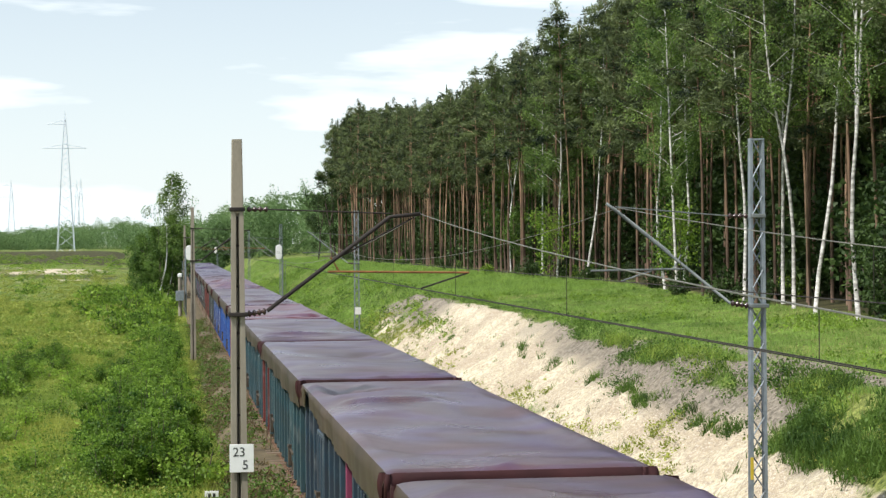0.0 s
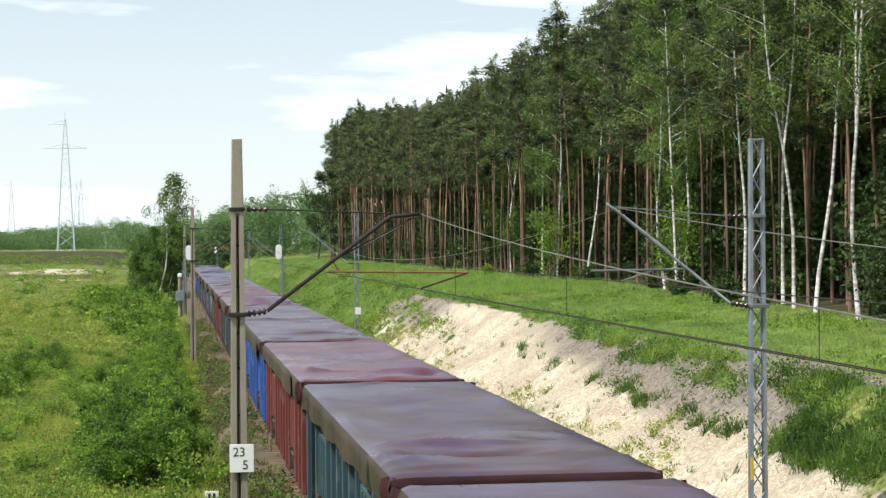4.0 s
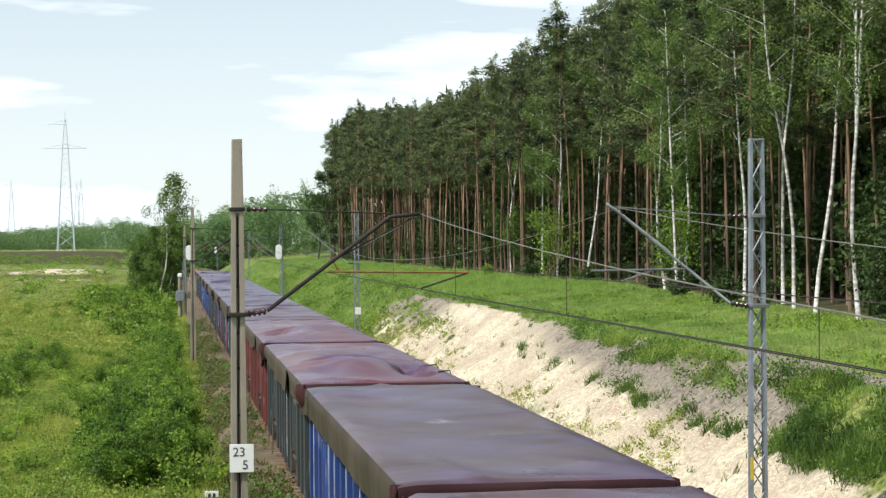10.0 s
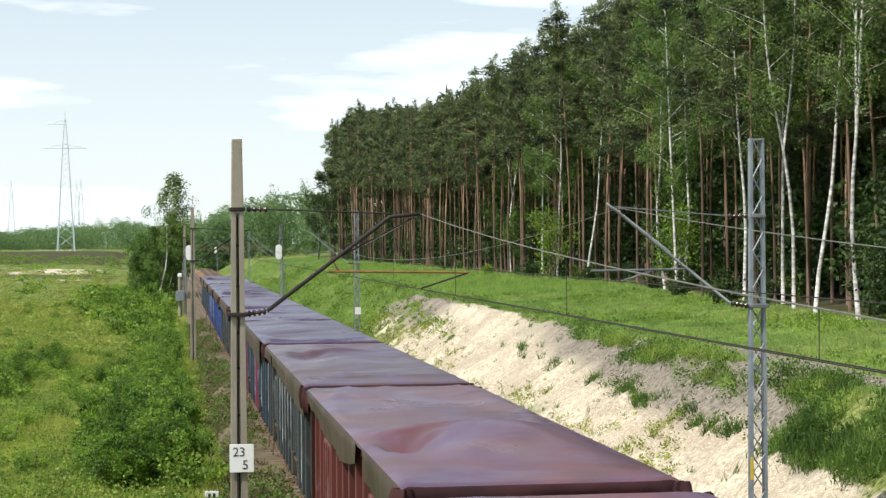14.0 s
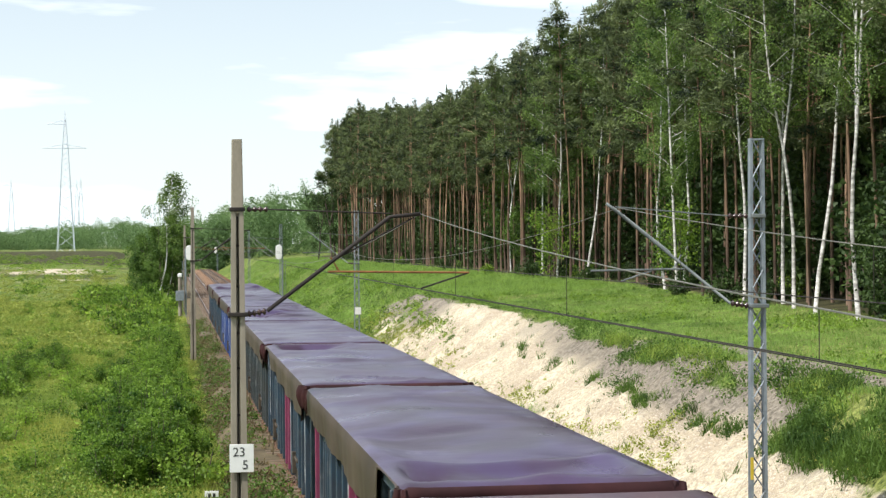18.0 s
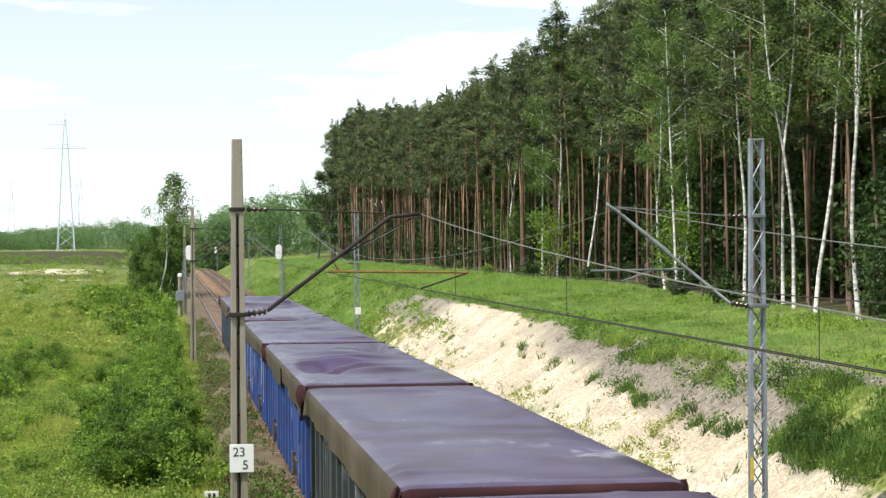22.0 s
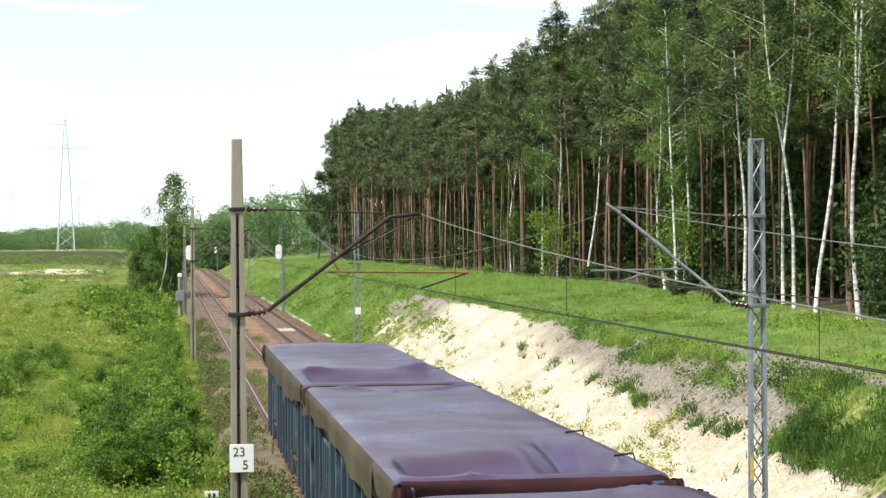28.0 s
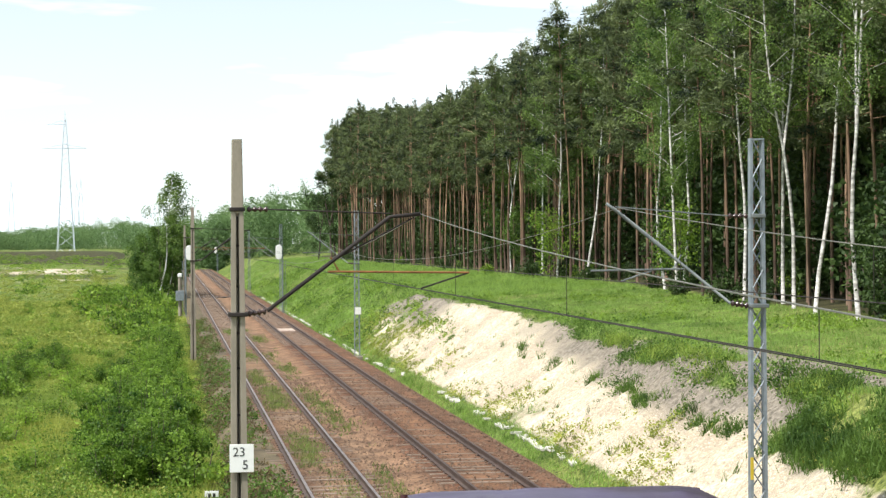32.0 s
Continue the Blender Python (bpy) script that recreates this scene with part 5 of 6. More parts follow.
def build_forest():
    rng = np.random.default_rng(11)
    pines = [pine_meshes(20 + i, 19.0, 0.43 + 0.03 * i, 0.9 + 0.12 * (i % 3), 0.85) for i in range(6)]
    close = [pine_meshes(20 + i, 19.0, 0.40 + 0.03 * i, 0.95 + 0.12 * (i % 3), 1.0, 1.8, 0.21) for i in range(6)]
    birches = [leafy_meshes(40 + i, 19.0, M_BIRCHBARK, M_BIRCH, 0.38 + 0.05 * (i % 3), 1.0, i == 1, 0.098, 3.6, 0.105) for i in range(5)]
    taken, behind = [], []
    def pine(x, y, h):
        plant("pine_tree", (close if y < 118 else pines)[rng.integers(6)], ("trunk", "crown"), x, y, float(ground_z(x, y)), h / 19.0, rng.uniform(0, 360), "tall Scots pine with bare orange-brown trunk and dark crown", "tree", "pines of the forest edge", rng.normal(0, 0.8))
        taken.append((x, y))
    def birch(x, y, h, v=None, tilt=0.0):
        plant("birch_tree", birches[rng.integers(5) if v is None else v], ("trunk", "crown"), x, y, float(ground_z(x, y)), h / 19.0, rng.uniform(0, 360) if v is None else 0, "slender birch with white bark and light green leaves", "tree", "birches of the forest edge", tilt)
        taken.append((x, y))
    def height(y):
        return 17.0 + 2.0 * float(smooth(90, 150, y)) + 1.9 * float(smooth(205, 250, y)) + 0.7 * math.exp(-((y - 106) / 12) ** 2) + rng.normal(0, 0.7) - 0.4 * float(smooth(100, 130, y)) + float(np.interp(y, (100, 117, 135, 150, 160, 200, 235, 262, 300), (0, 0.7, 0.2, -0.4, -1.2, -0.9, -0.7, 1.2, 2.2)))
    # trees of the edge: slope x / y of the line of sight, steps back from the edge, kind
    for ratio, back, kind in ((0.1424, 2, 0), (0.1634, 1.5, 0), (0.1731, 1.5, 0), (0.1861, 2.5, 0), (0.191, 2, 1), (0.2115, 1, 0), (0.2188, 2, 0), (0.2326, 1.5, 0), (0.2369, 1.2, 2),
                              (0.2402, 3, 0), (0.2468, 1.4, 0), (0.2634, 2, 0), (0.2751, 2.2, 0), (0.2801, 1.0, 1), (0.2918, 1.4, 1), (0.3095, 2.5, 0), (0.3221, 1.3, 0), (0.3282, 0.8, 1),
                              (0.351, 1.6, 1), (0.3568, 0.6, 3), (0.3635, 2.4, 0), (0.374, 0.6, 2), (0.3888, 1.4, 0), (0.3981, 0.3, 1)):
        y = 27.0 / ratio
        for _ in range(4):
            x = float(forest_x(y)) + back
            y = x / ratio
        if kind == 0:
            pine(x, y, height(y))
        else:
            birch(x, y, height(y) - 0.3, {1: None, 2: 2, 3: 1}[kind], 3.0 if kind == 2 else rng.normal(0, 1.2))
    full = leafy_meshes(48, 19.0, M_BIRCHBARK, M_BIRCH, 0.30, 1.2, False, 0.115, 4.6, 0.10)
    for ratio, back, turn in ((0.2880, 0.0, 40), (0.2172, 0.4, 200)):
        y = 27.0 / ratio
        for _ in range(4):
            x = float(forest_x(y)) + back
            y = x / ratio
        plant("birch_tree", full, ("trunk", "crown"), x, y, float(ground_z(x, y)), (height(y) - 0.6) / 19.0, turn, "full-crowned birch with hanging bright green leaves", "tree", "birches of the forest edge")
        taken.append((x, y))
    # rows behind the edge
    for i in range(22):
        y = 30.0
        while y < 330:
            y += (3.0 if i < 4 else 4.6) * rng.uniform(0.6, 1.5) * (1 + 0.35 * (y > 200))
            px, py = float(forest_x(y)) + 0.9 + 2.2 * i + rng.normal(0, 0.7), y
            if px / py > 0.47:
                # unseen trees added right of the view, to keep side light out of the stand
                if px / py < 0.9 and rng.random() < 0.8:
                    behind.append((px, py, 17.0 + rng.normal(0, 0.7)))
                continue
            if px / py < 0.091 or min((abs(px - a) + abs(py - b) for a, b in taken), default=9) < 1.5:
                continue
            if i < 4 and len(taken) < 290:
                if rng.random() < 0.07 and py < 150:
                    birch(px, py, height(py) - 1)
                else:
                    pine(px, py, height(py))
            else:
                behind.append((px, py, height(py)))
    # the rest of the stand, joined: trunks, and crowns thinned to larger tufts
    ring = np.array([(math.cos(k * 1.2566), math.sin(k * 1.2566), 0) for k in range(5)])
    tv, tf, cv, cf = [], [], [], []
    crowns = []
    for trunk, crown in pines:
        co = np.empty(len(crown.vertices) * 3, np.float32)
        crown.vertices.foreach_get("co", co)
        tri = co.reshape(-1, 3, 3)[::10]
        mid = tri.mean(1, keepdims=True)
        crowns.append(mid + (tri - mid) * 5.0)
    nt = nc = 0
    for x, y, h in behind:
        z, k = float(ground_z(x, y)), h / 19.0
        lean = rng.normal(0, 0.15, 2)
        rings = [ring * r + (x + lean[0] * q, y + lean[1] * q, z + h * q) for r, q in ((0.13, -0.01), (0.10, 0.4), (0.04, 0.95))]
        tv.append(np.concatenate(rings))
        for j in range(2):
            for m in range(5):
                tf.append((nt + j * 5 + m, nt + j * 5 + (m + 1) % 5, nt + j * 5 + 5 + (m + 1) % 5, nt + j * 5 + 5 + m))
        nt += 15
        a = rng.uniform(0, 6.28)
        c, d = math.cos(a), math.sin(a)
        tri = crowns[rng.integers(6)].reshape(-1, 3) * k @ np.array([(c, d, 0), (-d, c, 0), (0, 0, 1)]) + (x, y, z)
        cv.append(tri)
        nc += len(tri)
    tagged(new("forest_trunks", fast_mesh("forest_trunks", np.concatenate(tv), tf, M_PINEBARK, True)), "close-set pine trunks in the depth of the forest and unseen beside the view", "forest", kind="stuff")
    tagged(new("forest_crowns", fast_mesh("forest_crowns", np.concatenate(cv), np.arange(nc).reshape(-1, 3), M_PINE)), "dark pine crowns in the depth of the forest and unseen beside the view", "forest", kind="stuff")


build_forest()


def crowd(name, spots, label, category, leaf, size, per, shape, seed):
    """Far woods: loose crowns of many leaf clumps in one object."""
    rng = np.random.default_rng(seed)
    vs, fs, n = [], [], 0
    for x, y, h, w in spots:
        z = float(ground_z(x, y))
        m = int(per)
        d = unit_dirs(rng, m) * (rng.uniform(0.35, 1, m) ** 0.5)[:, None]
        lump = 1 + 0.3 * np.sin(d[:, 0] * 5 + x) * np.sin(d[:, 2] * 6 + y)
        p = d * lump[:, None] * (w, w, h * shape) + (x, y, z + h * (1 - shape * 0.95))
        v, f = leaf_tris(rng, p, size, 0.3, 0.4)
        vs.append(v)
        fs.append(f + n)
        n += len(v)
    tagged(new(name, fast_mesh(name, np.concatenate(vs), np.concatenate(fs), leaf)), label, category, kind="stuff")


def build_far_woods():
    rng = np.random.default_rng(5)
    spots = []
    # ahead, past the bend of the tracks
    for i in range(150):
        y = rng.uniform(440, 640)
        r = rng.uniform(0.005, 0.105)
        spots.append((r * y, y, rng.uniform(11, 15) + 6 * max(0, r - 0.03) / 0.07, rng.uniform(2.5, 5)))
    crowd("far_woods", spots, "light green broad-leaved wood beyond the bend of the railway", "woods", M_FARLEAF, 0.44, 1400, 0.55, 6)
    spots = []
    for i in range(260):
        r = rng.uniform(-0.13, 0.012)
        y = rng.uniform(900, 1120)
        h = 9.0 + 95 * max(0, r + 0.085) + rng.uniform(-1.8, 2.2)
        spots.append((r * y, y, h, rng.uniform(4, 9)))
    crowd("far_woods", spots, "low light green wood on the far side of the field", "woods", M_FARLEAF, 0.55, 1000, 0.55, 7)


build_far_woods()


def build_woods_behind():
    """The stand goes on behind the built rows."""
    rng = np.random.default_rng(15)
    spots = [(rng.uniform(37, 75), rng.uniform(338, 400), rng.uniform(15, 19), rng.uniform(2, 3.5)) for i in range(70)]
    spots += [(rng.uniform(76, 105), y, rng.uniform(15, 19), rng.uniform(2, 3.5)) for y in np.linspace(120, 340, 70)]
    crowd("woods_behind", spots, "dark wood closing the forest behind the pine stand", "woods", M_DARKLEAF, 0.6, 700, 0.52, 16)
    low = [(rng.uniform(-62, -14), rng.uniform(250, 620), rng.uniform(0.6, 2.2), rng.uniform(1, 3)) for i in range(150)]
    scrub = [(rng.uniform(-0.125, -0.012) * y, y, rng.uniform(0.4, 1.3), rng.uniform(0.8, 2.2)) for y in np.linspace(110, 420, 130)]
    crowd("field_scrub", scrub, "low green scrub and tall weeds of the field", "bushes", M_DRYGRASS, 0.16, 300, 0.6, 18)
    crowd("field_bushes", low, "low scrub scattered over the far field", "bushes", M_LEAF, 0.25, 200, 0.6, 17)


build_woods_behind()


def build_shade_filler():
    """Dark leaf clumps added between the trunks to block light and stand in for deep shade."""
    rng = np.random.default_rng(25)
    spots = []
    for i in range(640):
        y = 55 + 255 * rng.uniform(0, 1) ** 1.3
        back = 3.5 + 30 * rng.uniform(0, 1) ** 1.3
        x = float(forest_x(y)) + back
        if x / y < 0.47:
            spots.append((x, y, rng.uniform(3.0, 9.5), rng.uniform(1.2, 2.4)))
    crowd("understorey", spots, "dark leaf clumps added between the pine trunks to deepen the forest shade", "undergrowth", M_DARKLEAF, 0.34, 420, 0.5, 26)


build_shade_filler()


def build_left_plants():
    rng = np.random.default_rng(8)
    big = [shrub_meshes(60 + i, 2.6, 2.5, M_BUSH, 5000, 0.09) for i in range(4)]
    bush = [shrub_meshes(160 + i, 2.6, 2.7, M_BUSH, 10500, 0.068, 26) for i in range(3)]
    few = [shrub_meshes(64 + i, 1.1, 1.8, M_LEAF, 520, 0.14) for i in range(4)]
    thin = [shrub_meshes(60 + i, 2.6, 2.5, M_BUSH, 1900, 0.15) for i in range(4)]
    low = [shrub_meshes(64 + i, 1.1, 1.8, M_LEAF, 1300, 0.09) for i in range(4)]
    def shrub(x, y, h, kind):
        if kind is big and y > 110:
            kind = thin
        if kind is low and y > 110:
            kind = few
        size = {id(bush): 2.6, id(thin): 2.6, id(few): 1.1, id(big): 2.6, id(low): 1.1}[id(kind)]
        plant("shrub", kind[rng.integers(len(kind))], ("branchwork", "foliage"), x, y, float(ground_z(x, y)), h / size, rng.uniform(0, 360), "leafy green shrub in the railside meadow", "shrub", "railside shrubs")
    # thicket near the line
    for x, y, h in ((-1.5, 50, 2.3), (-0.5, 50.5, 2.7), (0.0, 51.5, 2.5), (-1.4, 54, 2.8), (-0.8, 57, 3.1), (-1.7, 60, 2.9), (-0.3, 60, 2.5), (-7.4, 84, 2.2), (0.0, 72, 2.3), (-0.6, 76, 2.5)):
        shrub(x, y, h, bush)
    for x, y, h in ((0.5, 49, 1.3), (0.3, 56, 1.2), (-2.2, 66, 1.5), (-0.4, 92, 1.9), (-0.9, 96, 1.7), (0.1, 99, 1.9), (-1.6, 103, 1.3), (0.2, 107, 1.8), (-0.2, 116, 2.0), (-7.6, 80, 1.5), (-8.2, 84, 1.3)):
        shrub(x, y, h, low if h < 1.6 else big)
    for i in range(26):
        y = 63 + 3.1 * i + rng.uniform(-1, 1)
        h = rng.uniform(1.0, 2.1)
        shrub(rng.uniform(-1.9, 0.35) - 0.008 * (y - 60), y, h, big if h > 1.5 else low)
    for x, y, h, kind in ((-7.6, 82, 1.6, big), (-6.9, 80, 1.2, low), (-7.4, 95, 1.9, big), (-6.4, 93, 1.2, low), (-5.4, 62, 0.8, low), (-3.2, 88, 1.4, big), (-2.5, 91, 1.6, big), (-5.6, 96, 1.5, big), (-6.6, 104, 1.6, big)):
        shrub(x, y, h, kind)
    for i in range(34):
        y = 50 + 60 * rng.uniform(0, 1)
        shrub(-rng.uniform(0.03, 0.125) * y, y, rng.uniform(0.5, 1.0), low)
    for i in range(80):
        y = 62 + 180 * rng.uniform(0, 1) ** 1.5
        x = 0.2 - rng.uniform(0.3, 0.11 * y)
        shrub(x, y, rng.uniform(0.4, 1.1), low)
    for i in range(46):
        y = rng.uniform(130, 250)
        x = rng.uniform(-0.045 * y, 0.2)
        shrub(x, y, rng.uniform(1.2, 2.6), (big, low, big)[rng.integers(3)])
    for x, y, h in ((-3.6, 188, 2.8), (-2.2, 192, 3.2), (-1.0, 190, 2.6), (-4.6, 196, 2.4), (0.2, 186, 2.2), (-2.9, 180, 2.2), (-5.6, 205, 2.6)):
        shrub(x, y, h, big)
    # tall trees by the line
    tall = [leafy_meshes(80 + i, 13.0, M_BIRCHBARK, M_BIRCH, 0.45, 0.9, False, 0.16, 2.0, 0.10) for i in range(2)]
    wide = [leafy_meshes(90 + i, 9.0, M_GREYBARK, M_WEED, 0.1, 1.3, False, 0.2, 2.2, 0.12) for i in range(2)]
    for x, y, h, v, tilt in ((-1.5, 205, 14.6, 0, 6.6), (-0.2, 212, 10.5, 1, 2)):
        plant("birch_tree", tall[v], ("trunk", "crown"), x, y, -0.9, h / 13, 0, "slim leaning birch beside the railway", "tree", "railside trees", tilt)
    for x, y, h in ((-1.3, 212, 8.6), (-2.6, 220, 7.8), (0.2, 214, 8.4), (0.6, 222, 8.0), (-1.9, 230, 7.2), (-3.3, 213, 5.6), (-4.0, 226, 5.0), (-2.2, 203, 4.6)):
        plant("bushy_tree", wide[rng.integers(2)], ("trunk", "crown"), x, y, -0.9, h / 9, rng.uniform(0, 360), "dark bushy broad-leaved tree beside the railway", "tree", "railside trees")


build_left_plants()


def build_edge_oaks():
    oak = [leafy_meshes(95 + i, 15.0, M_GREYBARK, M_DARKLEAF, 0.15, 1.7, True, 0.22, 2.2, 0.2) for i in range(2)]
    for i, (x, y, h) in enumerate(((26.3, 298, 14.6), (27.9, 308, 16.5), (25.2, 305, 11.0))):
        plant("broadleaf_tree", oak[i % 2], ("trunk", "crown"), x, y, float(ground_z(x, y)), h / 15, 70 * i, "dark broad-leaved tree at the end of the pine forest", "tree", "trees at the forest corner")


build_edge_oaks()


def build_edge_shrubs():
    rng = np.random.default_rng(9)
    green = [shrub_meshes(165 + i, 1.5, 1.6, M_LEAF, 1000, 0.13) for i in range(3)]
    dark = [shrub_meshes(175 + i, 1.8, 2.0, M_DARKLEAF, 1100, 0.14) for i in range(3)]
    tall = [shrub_meshes(185 + i, 5.0, 3.4, M_DARKLEAF, 6000, 0.16) for i in range(2)]
    sap = [leafy_meshes(188 + i, 5.0, M_GREYBARK, M_LEAF, 0.25, 0.7, False, 0.15, 0.7, 0.05) for i in range(2)]
    def put(kind, names, x, y, scale, words):
        plant("undergrowth_shrub", kind[rng.integers(len(kind))], names, x, y, float(ground_z(x, y)), scale, rng.uniform(0, 360), words, "shrub", "forest undergrowth")
    for i in range(120):
        y = rng.uniform(64, 300)
        x = float(forest_x(y)) + rng.uniform(-0.3, 7)
        put(green if rng.random() < 0.2 else dark, ("branchwork", "foliage"), x, y, rng.uniform(0.4, 1.0), "low shrub of the undergrowth at the forest edge")
    for x, y in ((26.9, 126), (27.4, 95)):
        put(sap, ("trunk", "crown"), x, y, rng.uniform(0.7, 1.05), "bright green sapling at the forest edge")
    young = [leafy_meshes(190 + i, 7.0, M_GREYBARK, (M_DARKLEAF, M_WEED, M_DARKLEAF)[i], 0.2, 0.75, False, 0.16, 1.0, 0.06) for i in range(3)]
    for i in range(14):
        y = 72 + 190 * rng.uniform(0, 1)
        x = float(forest_x(y)) + rng.uniform(1.5, 9)
        put(young, ("trunk", "crown"), x, y, rng.uniform(0.6, 1.5), "young broad-leaved tree under the pines")
    for x, y, h in ((26.1, 61.8, 0.95), (25.7, 60.6, 0.8), (26.6, 63.2, 1.3)):
        put(tall, ("branchwork", "foliage"), x, y, h, "dense dark green shrub at the forest edge")


build_edge_shrubs()


def grass(name, xs, ys, h, mat, label, seed, blades=5, spread=0.09):
    """Tufts of blades at the given places."""
    rng = np.random.default_rng(seed)
    n = len(xs)
    zs = ground_z(xs, ys) - 0.02
    base = np.repeat(np.stack([xs, ys, zs], -1), blades, 0)
    hh = np.repeat(h, blades) * rng.uniform(0.5, 1.2, n * blades)
    base[:, :2] += rng.normal(0, spread, (n * blades, 2))
    az = rng.uniform(0, 6.28, n * blades)
    tip = base + np.stack([np.cos(az) * hh * 0.45, np.sin(az) * hh * 0.45, hh], -1)
    az2 = rng.uniform(0, 6.28, n * blades)
    w = (0.008 + 0.018 * hh)[:, None] * np.stack([np.cos(az2), np.sin(az2), 0 * az2], -1)
    v = np.stack([base - w, base + w, tip], 1).reshape(-1, 3)
    tagged(new(name, fast_mesh(name, v, np.arange(len(v)).reshape(-1, 3), mat)), label, "grass", kind="stuff")


M_TRACKWEED = foliage("track_weeds", (0.06, 0.10, 0.025), (0.24, 0.31, 0.085), 0.4)
M_BANKGRASS = foliage("bank_grass_blades", (0.085, 0.17, 0.028), (0.36, 0.53, 0.125), 0.42)
M_NETTLE = foliage("nettle_leaves", (0.045, 0.095, 0.016), (0.24, 0.36, 0.06), 0.42)
M_STRAW = foliage("dry_plants", (0.07, 0.05, 0.025), (0.24, 0.19, 0.09), 0.3)


def clumps(name, xs, ys, size, mat, label, seed, leaves=14, leaf=0.075):
    """Leafy weeds: a loose heap of leaves at each place."""
    rng = np.random.default_rng(seed)
    n = len(xs)
    zs = np.maximum(ground_z(xs, ys), np.where((xs > 1.15) & (xs < 10.7), bed_z(xs), -9))
    c = np.repeat(np.stack([xs, ys, zs], -1), leaves, 0)
    sz = np.repeat(size, leaves)[:, None]
    off = rng.normal(0, 1, (n * leaves, 3)) * (0.42, 0.42, 0.0) * sz
    up = np.abs(rng.normal(0.45, 0.3, n * leaves)) * sz[:, 0] * np.exp(-(off[:, 0] ** 2 + off[:, 1] ** 2) / (sz[:, 0] ** 2))
    off[:, 2] = up
    v, f = leaf_quads(rng, c + off, leaf, -0.3)
    tagged(new(name, fast_mesh(name, v, f, mat)), label, "weeds", kind="stuff")


def build_grass():
    rng = np.random.default_rng(21)
    # meadow, denser where near, in patches of green and of pale weeds
    n = 80000
    y = 42 + 170 * rng.uniform(0, 1, n) ** 1.6
    x = 1.3 - rng.uniform(0, 1, n) * (0.13 * y + 2)
    h = 0.16 + 0.26 * np.clip(0.5 + 0.7 * fbm(x * 0.4, y * 0.25, 3), 0, 1)
    clear = ~((np.abs(x - 0.98) < 0.32) & (y < 47.2))
    x, y, h, n = x[clear], y[clear], h[clear], int(clear.sum())
    pale = fbm(x * 0.25, y * 0.16, 7) + rng.normal(0, 0.35, n) > -0.05
    for name, pick, mat, words in (("meadow_grass", ~pale, M_GRASS, "tall uneven green meadow grass"), ("meadow_weeds", pale, M_DRYGRASS, "pale yellow-green weeds in the meadow")):
        grass(name, x[pick], y[pick], h[pick], mat, words, 1, 5, 0.12)
    n = 70000
    y = 34 + 210 * rng.uniform(0, 1, n) ** 1.5
    x = rng.uniform(11.0, 27.5, n)
    keep = (rng.uniform(0, 1, n) > sand_mask(x, y) * 1.35) & (x < forest_x(y) + 1) & ((y > 40) | (x > 15.4) | (rng.uniform(0, 1, n) < 0.35))
    x, y = x[keep], y[keep]
    grass("bank_grass", x, y, np.where(x > 17.5, 0.13, 0.18) * rng.uniform(0.6, 1.4, len(x)), M_BANKGRASS, "bright green grass of the bank and forest strip", 2, 5, 0.12)
    n = 16000
    y = 105 + 240 * rng.uniform(0, 1, n) ** 1.2
    x = rng.uniform(11.2, 28, n)
    keep = (rng.uniform(0, 1, n) > sand_mask(x, y) * 1.35) & (x < forest_x(y) + 1)
    grass("far_bank_grass", x[keep], y[keep], rng.uniform(0.25, 0.5, keep.sum()), M_BANKGRASS, "rough green grass of the bank further along the line", 3, 6, 0.25)
    # leafy weeds: all over the meadow, on the strip and along the crest
    for name, mat, words, seed, shade in (("meadow_herbs", M_LEAF, "light green leafy herbs of the meadow", 41, 0), ("meadow_nettles", M_NETTLE, "green nettles and herbs of the meadow", 42, 3), ("meadow_thistles", M_DRYGRASS, "yellowish herbs of the meadow", 43, 6)):
        n = 6500
        y = 43 + 200 * rng.uniform(0, 1, n) ** 1.7
        x = 0.9 - rng.uniform(0, 1, n) * (0.13 * y + 1.5)
        keep = (fbm(x * 0.33, y * 0.19, 2.0 + shade) + rng.normal(0, 0.3, n) > 0.15) & ~((np.abs(x - 0.98) < 0.6) & (y < 47.2))
        x, y = x[keep], y[keep]
        clumps(name, x, y, rng.uniform(0.25, 0.75, len(x)), mat, words, seed, 20, 0.07)
    n = 9000
    y = 36 + 200 * rng.uniform(0, 1, n) ** 1.6
    x = rng.uniform(16.2, 27, n)
    keep = (fbm(x * 0.6, y * 0.3, 5) + rng.normal(0, 0.3, n) > 0.35) & (sand_mask(x, y) < 0.3) & (x < forest_x(y) + 0.5)
    clumps("strip_herbs", x[keep], y[keep], rng.uniform(0.12, 0.4, keep.sum()), M_LEAF, "leafy herbs in the grass strip below the forest", 44, 12, 0.075)
    n = 2300
    y = 33 + 90 * rng.uniform(0, 1, n) ** 1.3
    x = bare_top(y) + np.abs(rng.normal(0.0, 0.55, n)) - 0.15
    keep = np.sin(y * 1.3) + np.sin(y * 0.47) + rng.normal(0, 0.8, n) > -0.4
    keep &= (y < 72) | (rng.random(n) < 0.25)
    clumps("crest_weeds", x[keep], y[keep], rng.uniform(0.15, 0.5, keep.sum()), M_WEED, "dark weeds along the top of the sandy slope", 45, 14, 0.07)
    # the slope: a ledge with tufts, growth at its near end and its foot, single plants
    def ledge(y):
        return np.interp(y, (40, 43, 47, 51, 57, 62, 80), (14.2, 13.95, 13.76, 13.75, 14.2, 14.5, 14.6))
    n = 620
    y = rng.uniform(41, 76, n)
    x = ledge(y) + rng.normal(0, 0.12, n)
